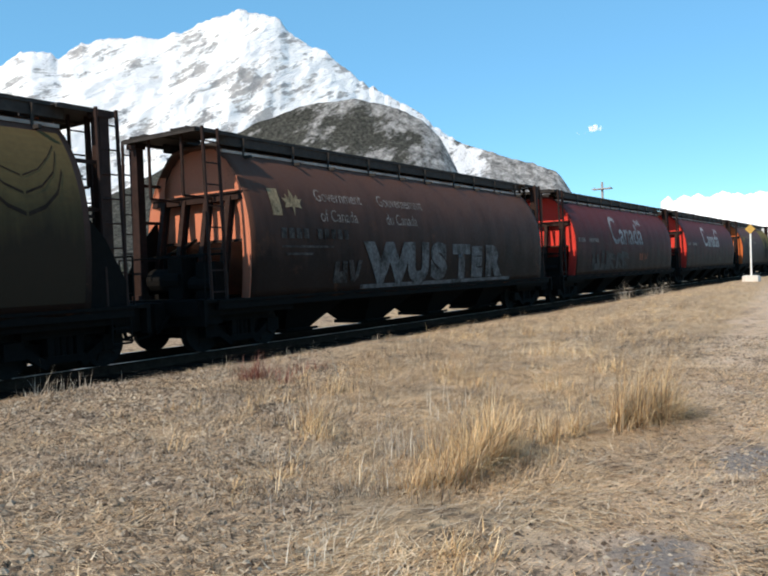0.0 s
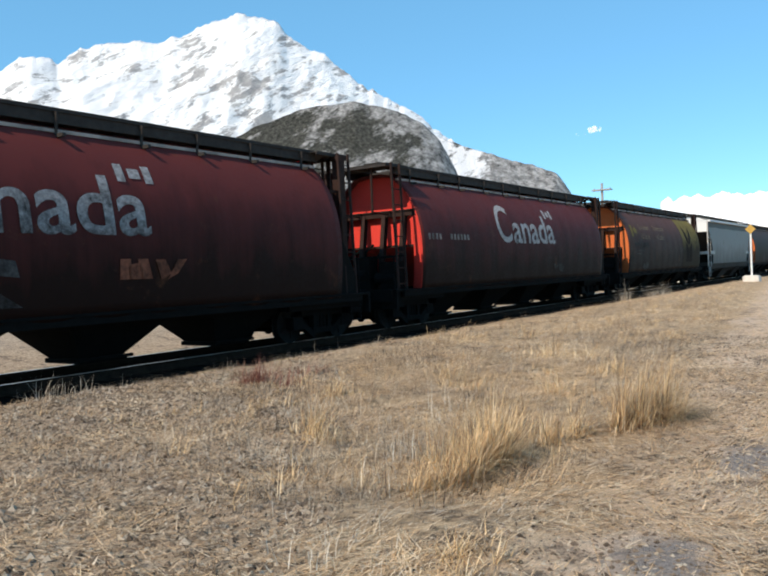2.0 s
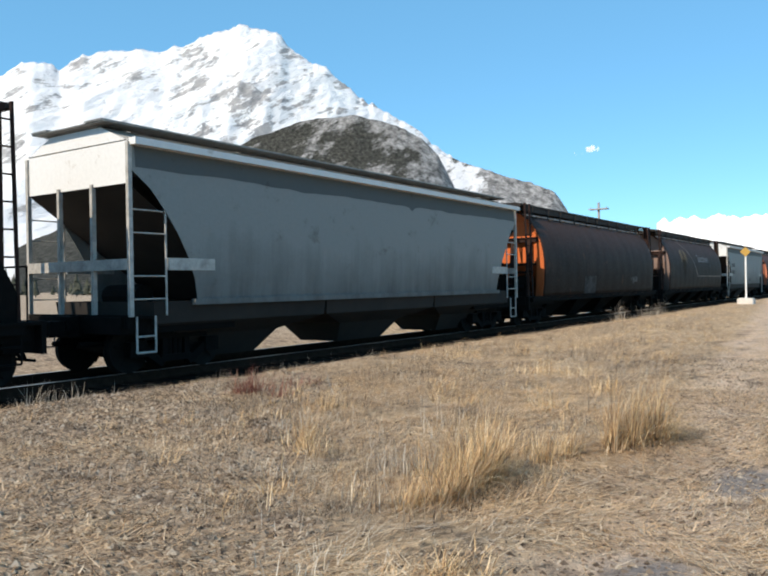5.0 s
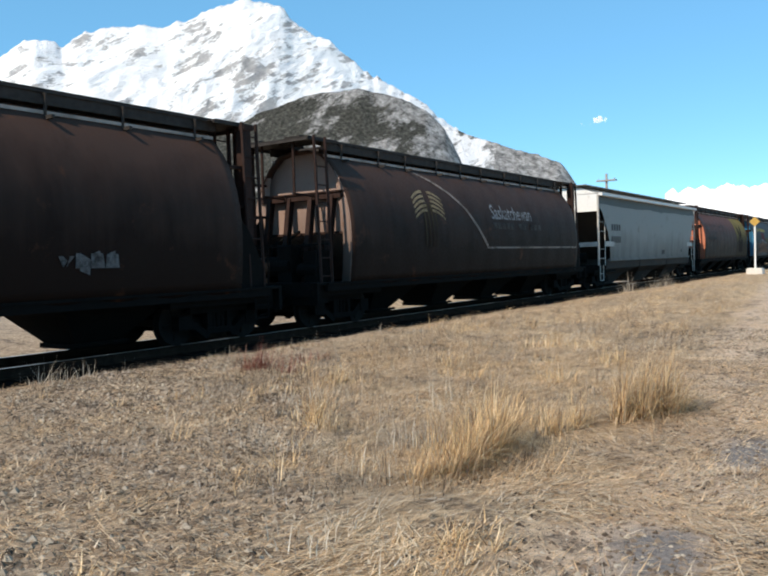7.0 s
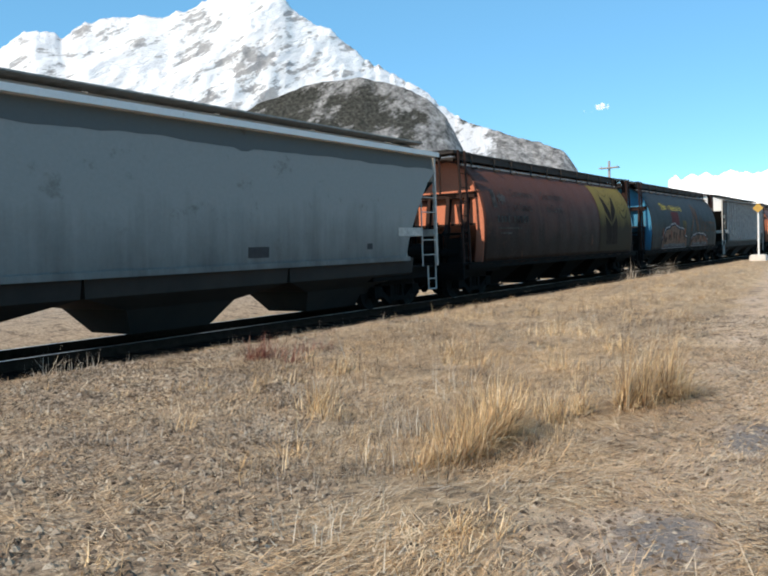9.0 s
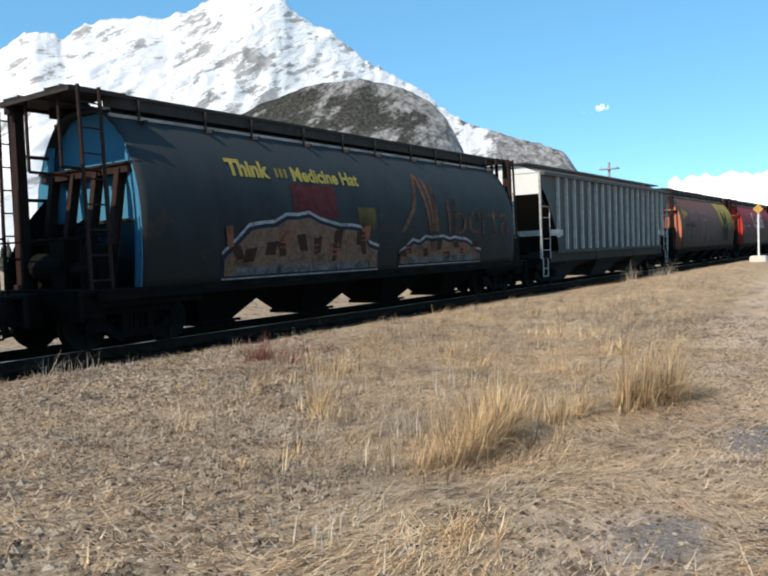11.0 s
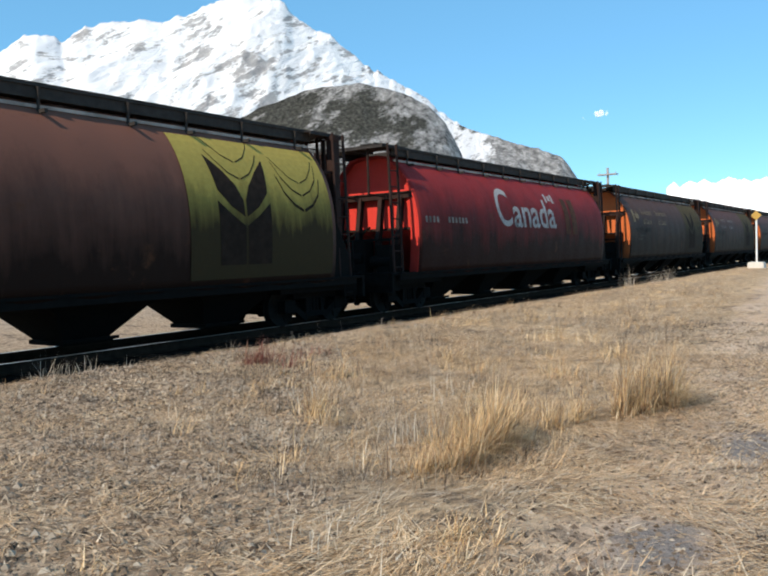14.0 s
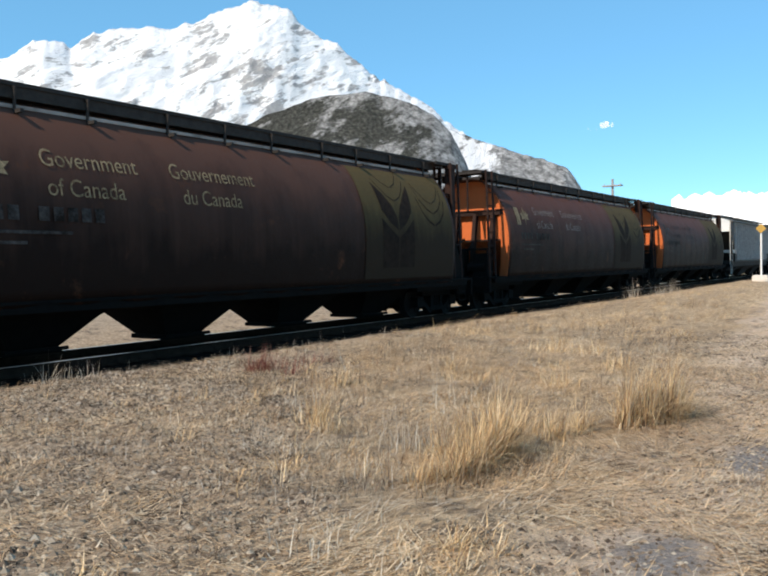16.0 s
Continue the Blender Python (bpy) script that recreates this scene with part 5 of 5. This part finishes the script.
def litter(count, x0, x1, y0, y1, size, keep):
    out = []
    xs, ys = rng.uniform(x0, x1, count), rng.uniform(y0, y1, count)
    for x, y in zip(xs, ys):
        if not keep(x, y) or (bare(x, y) and rng.random() < 0.9):
            continue
        k = noise.noise((x * 0.9, y * 0.9, 5)) + 0.5 * noise.noise((x * 2.7, y * 2.7, 8))
        stony = min(1, max(0, 0.55 + 0.5 * (y - 0.75 * x) + 0.8 * noise.noise((x * 0.6, y * 0.6, 4))))
        if rng.random() < 0.30 * on_path(x, y) + max(0, -k) * 1.5 + 0.72 * stony:
            continue
        up = rng.random()
        L = size * (0.5 + 1.9 * rng.random() ** 1.8) * (1.0 + 0.5 * max(0, k))
        lean = 1.5 - 0.16 * up - (0.5 * rng.random() if up > 0.96 else 0)
        out.append((x, y, ground_z(x, y) + 0.003 + 0.03 * rng.random() ** 2, L, rng.uniform(0.003, 0.008) * (0.6 + size * 4), lay(x, y), lean, rng.uniform(-0.1, 0.16)))
    return out


def in_view(x, y):
    a = math.degrees(math.atan2(y, x))
    return 3.0 < a < 66 and x > 1.4


blades("straw_litter", "matted dry straw and dead leaves covering the field", litter(230000, 1.5, 11.5, 0.3, 9.35, 0.095, in_view)
       + litter(60000, 11.5, 24, 0.6, 9.35, 0.13, in_view) + litter(45000, 24, 60, 1.2, 9.35, 0.22, in_view), S_LITTER, 2)


def leaves(count, x0, x1, y0, y1):
    """Curled dead leaves and broken straw, a few centimetres across."""
    out = []
    for x, y in zip(rng.uniform(x0, x1, count), rng.uniform(y0, y1, count)):
        if not in_view(x, y) or rng.random() < 0.6 * on_path(x, y):
            continue
        if noise.noise((x * 1.6, y * 1.6, 15)) + 0.6 * noise.noise((x * 5, y * 5, 1)) + (0.3 if y > 0.8 * x else -0.3) < rng.uniform(-0.5, 0.4):
            continue
        out.append((x, y, ground_z(x, y) + 0.006 + 0.02 * rng.random(), rng.uniform(0.03, 0.08), rng.uniform(0.006, 0.017), rng.uniform(0, 6.28), rng.uniform(0.9, 1.6), rng.uniform(-0.3, 0.5)))
    return out


S_LEAF = straw("dead_leaves", [(0.0, (0.04, 0.028, 0.02)), (0.35, (0.18, 0.125, 0.08)), (0.65, (0.42, 0.32, 0.21)), (0.92, (0.66, 0.53, 0.38)), (1.0, (0.80, 0.70, 0.55))])
blades("leaf_litter", "curled grey-brown dead leaves and chaff on the ground", leaves(50000, 1.5, 13, 0.4, 9.35), S_LEAF, 2, "leaves")


def tuft(cx, cy, n, spread, length, lean=0.7):
    out = []
    for i in range(n):
        r, a = spread * 1.25 * rng.random() ** 0.7, rng.uniform(0, 6.28)
        x, y = cx + r * math.cos(a), cy + r * math.sin(a)
        h = a + rng.normal(0, 1.3) if rng.random() < 0.6 else rng.normal(-0.3, 0.7)
        out.append((x, y, ground_z(x, y), length * rng.uniform(0.25, 1.2) * (1.1 - 0.45 * r / spread / 1.25), rng.uniform(0.0022, 0.0065), h, abs(rng.normal(0, lean)), rng.uniform(-0.1, 0.9)))
    return out


def bunch(cx, cy, n, rx, ry, length, lean, side=-0.85):
    """One bunchgrass clump: stiff blades that fan out of a narrow crown, most leaning the same way, some broken over."""
    out = []
    for i in range(n):
        u, v = rng.normal(0, 0.5), rng.normal(0, 0.5)
        x, y = cx + rx * u, cy + ry * v
        h = math.atan2(v, u) + rng.normal(0, 0.6) if rng.random() < 0.45 else rng.normal(side, 0.6)
        k = rng.random()
        L = length * (0.35 + 0.75 * rng.random() ** 0.8) * max(0.45, 1.1 - 0.35 * math.hypot(u, v))
        broken = rng.random() < 0.28
        out.append((x, y, ground_z(x, y) - 0.01, L * 1.15, rng.uniform(0.004, 0.012), h, abs(rng.normal(lean, 0.36)) + (0.5 if broken else 0), rng.uniform(-0.05, 0.30) + (0.35 if broken else 0)))
    return out


TUFTS = [  # x, y, blades, half widths, length, lean
    (4.28, 2.76, 170, 0.13, 0.10, 0.30, 0.40), (4.48, 2.66, 260, 0.14, 0.11, 0.38, 0.42), (4.70, 2.62, 260, 0.13, 0.10, 0.46, 0.40),
    (4.98, 2.66, 330, 0.15, 0.12, 0.58, 0.42), (5.22, 2.68, 330, 0.15, 0.12, 0.66, 0.38), (5.45, 2.78, 260, 0.16, 0.14, 0.62, 0.45), (5.10, 3.00, 150, 0.2, 0.2, 0.5, 0.6),
    (6.05, 2.55, 150, 0.14, 0.10, 0.42, 0.35), (6.35, 2.42, 130, 0.14, 0.10, 0.40, 0.35), (6.15, 2.9, 110, 0.25, 0.2, 0.36, 0.5),
    (6.72, 2.14, 260, 0.13, 0.10, 0.60, 0.20), (6.92, 2.02, 330, 0.14, 0.10, 0.70, 0.20), (7.15, 1.90, 300, 0.14, 0.10, 0.66, 0.25), (7.38, 1.86, 150, 0.16, 0.12, 0.50, 0.35),
    (3.34, 1.95, 90, 0.10, 0.08, 0.20, 0.5), (3.42, 1.75, 60, 0.10, 0.08, 0.16, 0.5),
    (5.45, 4.66, 120, 0.14, 0.14, 0.40, 0.25), (5.25, 4.45, 110, 0.2, 0.2, 0.30, 0.5), (5.9, 5.0, 110, 0.2, 0.2, 0.34, 0.4), (4.15, 3.85, 130, 0.3, 0.22, 0.16, 0.9), (3.75, 3.95, 110, 0.25, 0.2, 0.14, 0.9),
    (7.3, 5.9, 120, 0.2, 0.2, 0.40, 0.3), (8.2, 4.4, 120, 0.25, 0.25, 0.36, 0.4), (8.4, 3.4, 120, 0.3, 0.25, 0.34, 0.4), (9.2, 5.3, 120, 0.3, 0.3, 0.36, 0.4), (10.2, 3.4, 120, 0.4, 0.3, 0.32, 0.4), (11.8, 5.0, 140, 0.5, 0.4, 0.32, 0.4),
]
items = []
for x, y, n, rx, ry, ln, lean in TUFTS:
    items += bunch(x, y, n, rx, ry, ln, lean)
blades("bunchgrass_tufts", "tall golden dry bunchgrass tufts standing in the field", items, S_TUFT, 4)

items = []
for i in range(1500):
    x = 2 + 40 * rng.random() ** 1.5
    y = rng.uniform(1.2, 9.2)
    patch = noise.noise((x * 0.30, y * 0.55, 2)) + 0.5 * noise.noise((x * 0.9, y * 1.4, 9))
    if in_view(x, y) and on_path(x, y) < 0.3 and patch > 0.0 and (y < 0.95 * x or rng.random() < 0.25):
        items += bunch(x, y, 22, 0.14, 0.12, (0.09 + 0.16 * rng.random()) * (1 + 0.6 * patch), 0.7)
blades("low_grass_clumps", "short dry grass clumps scattered over the field", items, S_TUFT, 3)

items = []
for i in range(1500):       # thin standing stalks and broken weeds between the clumps
    x = 4 + 24 * rng.random() ** 1.4
    y = rng.uniform(2.4, 9.1)
    patch = noise.noise((x * 0.35, y * 0.6, 31)) + 0.6 * noise.noise((x * 1.1, y * 1.5, 33))
    if in_view(x, y) and on_path(x, y) < 0.2 and patch > 0.02 and y < 1.05 * x:
        items += bunch(x, y, 9, 0.12, 0.10, 0.16 + 0.20 * rng.random(), 0.35)
blades("withered_stalks", "thin brown withered stalks standing among the dry grass", items, straw("withered_stalk", [(0.0, (0.06, 0.042, 0.03)), (0.5, (0.22, 0.15, 0.095)), (1.0, (0.55, 0.44, 0.31))]), 3, "weeds")

items = []
for i in range(800):        # flattened hay, lying in sheaves
    x = 2 + 22 * rng.random() ** 1.6
    y = rng.uniform(0.6, 9.1)
    if not in_view(x, y) or bare(x, y) or on_path(x, y) > 0.75 or y > 0.72 * x + 0.2 + 0.6 * rng.random():
        continue
    a = lay(x, y)
    for k in range(26):
        px, py = x + rng.normal(0, 0.16), y + rng.normal(0, 0.12)
        items.append((px, py, ground_z(px, py) + 0.012 + 0.03 * rng.random(), rng.uniform(0.14, 0.36), rng.uniform(0.003, 0.0075), a + rng.normal(0, 0.35), rng.uniform(1.32, 1.58), rng.uniform(-0.02, 0.14)))
blades("flattened_hay", "long pale straw lying flattened in sheaves on the field", items, S_HAY, 3)

items = []
for x, y, n, sp, ln in ((8.28, 6.46, 5, 0.04, 0.75), (5.60, 9.22, 60, 0.30, 0.42), (6.15, 9.2, 26, 0.14, 0.28), (14.0, 8.4, 14, 0.15, 0.45), (15.3, 8.1, 14, 0.15, 0.4), (30.1, 9.2, 50, 0.35, 0.95), (32.9, 9.2, 30, 0.5, 0.9), (35.2, 9.2, 80, 0.5, 0.9),
                        (5.0, 3.3, 40, 0.3, 0.42), (4.2, 3.2, 40, 0.3, 0.3), (5.9, 5.2, 30, 0.35, 0.4), (3.1, 2.5, 60, 0.3, 0.25), (6.9, 4.0, 40, 0.4, 0.4)):
    items += [(*b[:4], b[4] * (3.0 if x > 12 else 2.8 if n < 10 else 1.6), *b[5:]) for b in tuft(x, y, n, sp, ln, 0.4)]
blades("weed_stems", "pale dead weed stems at the field's edge", items, S_STEM, 3, "weeds")
items = []
for x, y, n, ln in ((7.8, 7.75, 150, 0.34), (8.0, 7.6, 80, 0.30), (7.8, 7.05, 60, 0.24), (8.6, 7.6, 40, 0.25), (9.2, 7.7, 40, 0.25)):
    items += [(*b[:4], b[4] * 1.6, *b[5:]) for b in bunch(x, y, n, 0.22, 0.2, ln * 1.25, 0.45)]
blades("red_shrub", "low reddish-brown leafless shrub in the dry field", items, S_RED, 3, "shrub")


items = []
# Dark mats close beside the tufts stand in for their shadow.
for x, y, n, sp, ln in ((4.72, 2.42, 150, 0.12, 0.13), (4.95, 2.36, 190, 0.14, 0.15), (5.18, 2.36, 170, 0.13, 0.14), (7.0, 1.78, 90, 0.12, 0.12), (3.75, 3.3, 160, 0.22, 0.14), (4.0, 3.05, 140, 0.2, 0.14), (3.5, 3.5, 120, 0.2, 0.10), (5.0, 4.0, 120, 0.25, 0.20), (5.5, 4.1, 150, 0.3, 0.22), (5.3, 3.5, 130, 0.3, 0.2),
                        (4.4, 5.4, 120, 0.3, 0.12), (3.2, 4.1, 120, 0.25, 0.10), (2.9, 3.4, 120, 0.2, 0.09), (2.6, 2.9, 100, 0.18, 0.08), (6.6, 8.6, 120, 0.3, 0.18), (6.2, 3.2, 140, 0.3, 0.25), (4.9, 2.3, 160, 0.3, 0.16), (5.6, 2.35, 160, 0.3, 0.18)):
    items += tuft(x, y, n, sp, ln, 1.0)
for i in range(420):
    x = 3.6 + 13 * rng.random() ** 1.3
    y = rng.uniform(2.6, 9.3)
    if in_view(x, y) and noise.noise((x * 0.5, y * 0.7, 41)) + 0.5 * noise.noise((x * 1.5, y * 1.9, 43)) > 0.05:
        items += tuft(x, y, 46, 0.17, rng.uniform(0.10, 0.22), 0.9)
blades("weed_and_shadow_mats", "low dark withered weeds in the straw, some standing in for the tufts' shadow", items, straw("weeds_and_shadow", [(0.0, (0.03, 0.022, 0.016)), (0.6, (0.12, 0.09, 0.065)), (1.0, (0.32, 0.26, 0.19))]), 3, "weeds")


items = []
for i in range(520):      # pale broken stems, tangled over the dark patches
    x = 3.2 + 13 * rng.random() ** 1.2
    y = rng.uniform(2.4, 9.3)
    if in_view(x, y) and on_path(x, y) < 0.2 and noise.noise((x * 0.5, y * 0.7, 41)) > -0.12:
        items += tuft(x, y, 16, 0.20, rng.uniform(0.14, 0.34), 0.95)
blades("tangled_stems", "pale broken dead stems tangled over the field", items, S_STEM, 3, "weeds")


def pebbles():
    """Clods and small stones over the barer soil."""
    m = straw("field_stones", [(0.0, (0.07, 0.05, 0.036)), (0.4, (0.20, 0.15, 0.11)), (0.8, (0.38, 0.31, 0.235)), (1.0, (0.55, 0.48, 0.39))], 0.95)
    V, F = [], []
    oct_f = ((0, 2, 4), (2, 1, 4), (1, 3, 4), (3, 0, 4), (2, 0, 5), (1, 2, 5), (3, 1, 5), (0, 3, 5))
    for i in range(75000):
        x, y = rng.uniform(1.6, 16), rng.uniform(0.5, 9.45)
        a = math.degrees(math.atan2(y, x))
        bare = noise.noise((x * 0.5, y * 0.5, 11)) + (0.35 if y > 0.9 * x - 0.3 else 0) + 0.5 * on_path(x, y)
        if not in_view(x, y) or bare < 0.05:
            continue
        r = 0.008 + (0.028 if y > 0.75 * x else 0.016) * rng.random() ** 2.5
        z = ground_z(x, y)
        b = len(V)
        q = rng.uniform(0.6, 1.4, 6)
        for k, (dx, dy, dz) in enumerate(((1, 0, 0), (-1, 0, 0), (0, 1, 0), (0, -1, 0), (0, 0, 0.7), (0, 0, -0.5))):
            V.append((x + dx * r * q[k], y + dy * r * q[k], z + dz * r * q[k]))
        F += [tuple(b + j for j in f) for f in oct_f]
    me = bpy.data.meshes.new("field_stones")
    me.from_pydata(V, [], F)
    me.materials.append(m)
    tagged(new("field_stones", me), "small pale stones and clods on bare soil", "stones", kind="stuff")


pebbles()



def motions():
    def run(t):
        # the train gathers a little speed towards the end
        return SPEED * t + float(np.interp(
            t, [0, 1, 2, 3, 4, 6.5, 8, 9, 11.5, 13, 14, 14.5, 15, 15.5, 16],
            [-.28, -.45, -.60, -.64, -.66, -.53, -.32, -.18, .24, .32, .56, .78, 1.05, 1.39, 1.73]))
    for car in CARS:
        x0 = car.matrix_world.translation.x
        walk(car, [(0.5 * i, pose(x0 - run(0.5 * i), TRACK, 0)) for i in range(33)])
    turn = math.degrees(1 / 0.42)
    first = WHEELS[0]
    walk(first, [(i / FPS, pose(0, 0, 0, 0, -run(i / FPS) * turn, 0)) for i in range(16 * FPS + 1)])
    keys = first.animation_data
    for w in WHEELS[1:]:
        w.rotation_mode = "QUATERNION"
        own = w.animation_data_create()
        own.action = keys.action
        own.action_slot = keys.action_slot


motions()
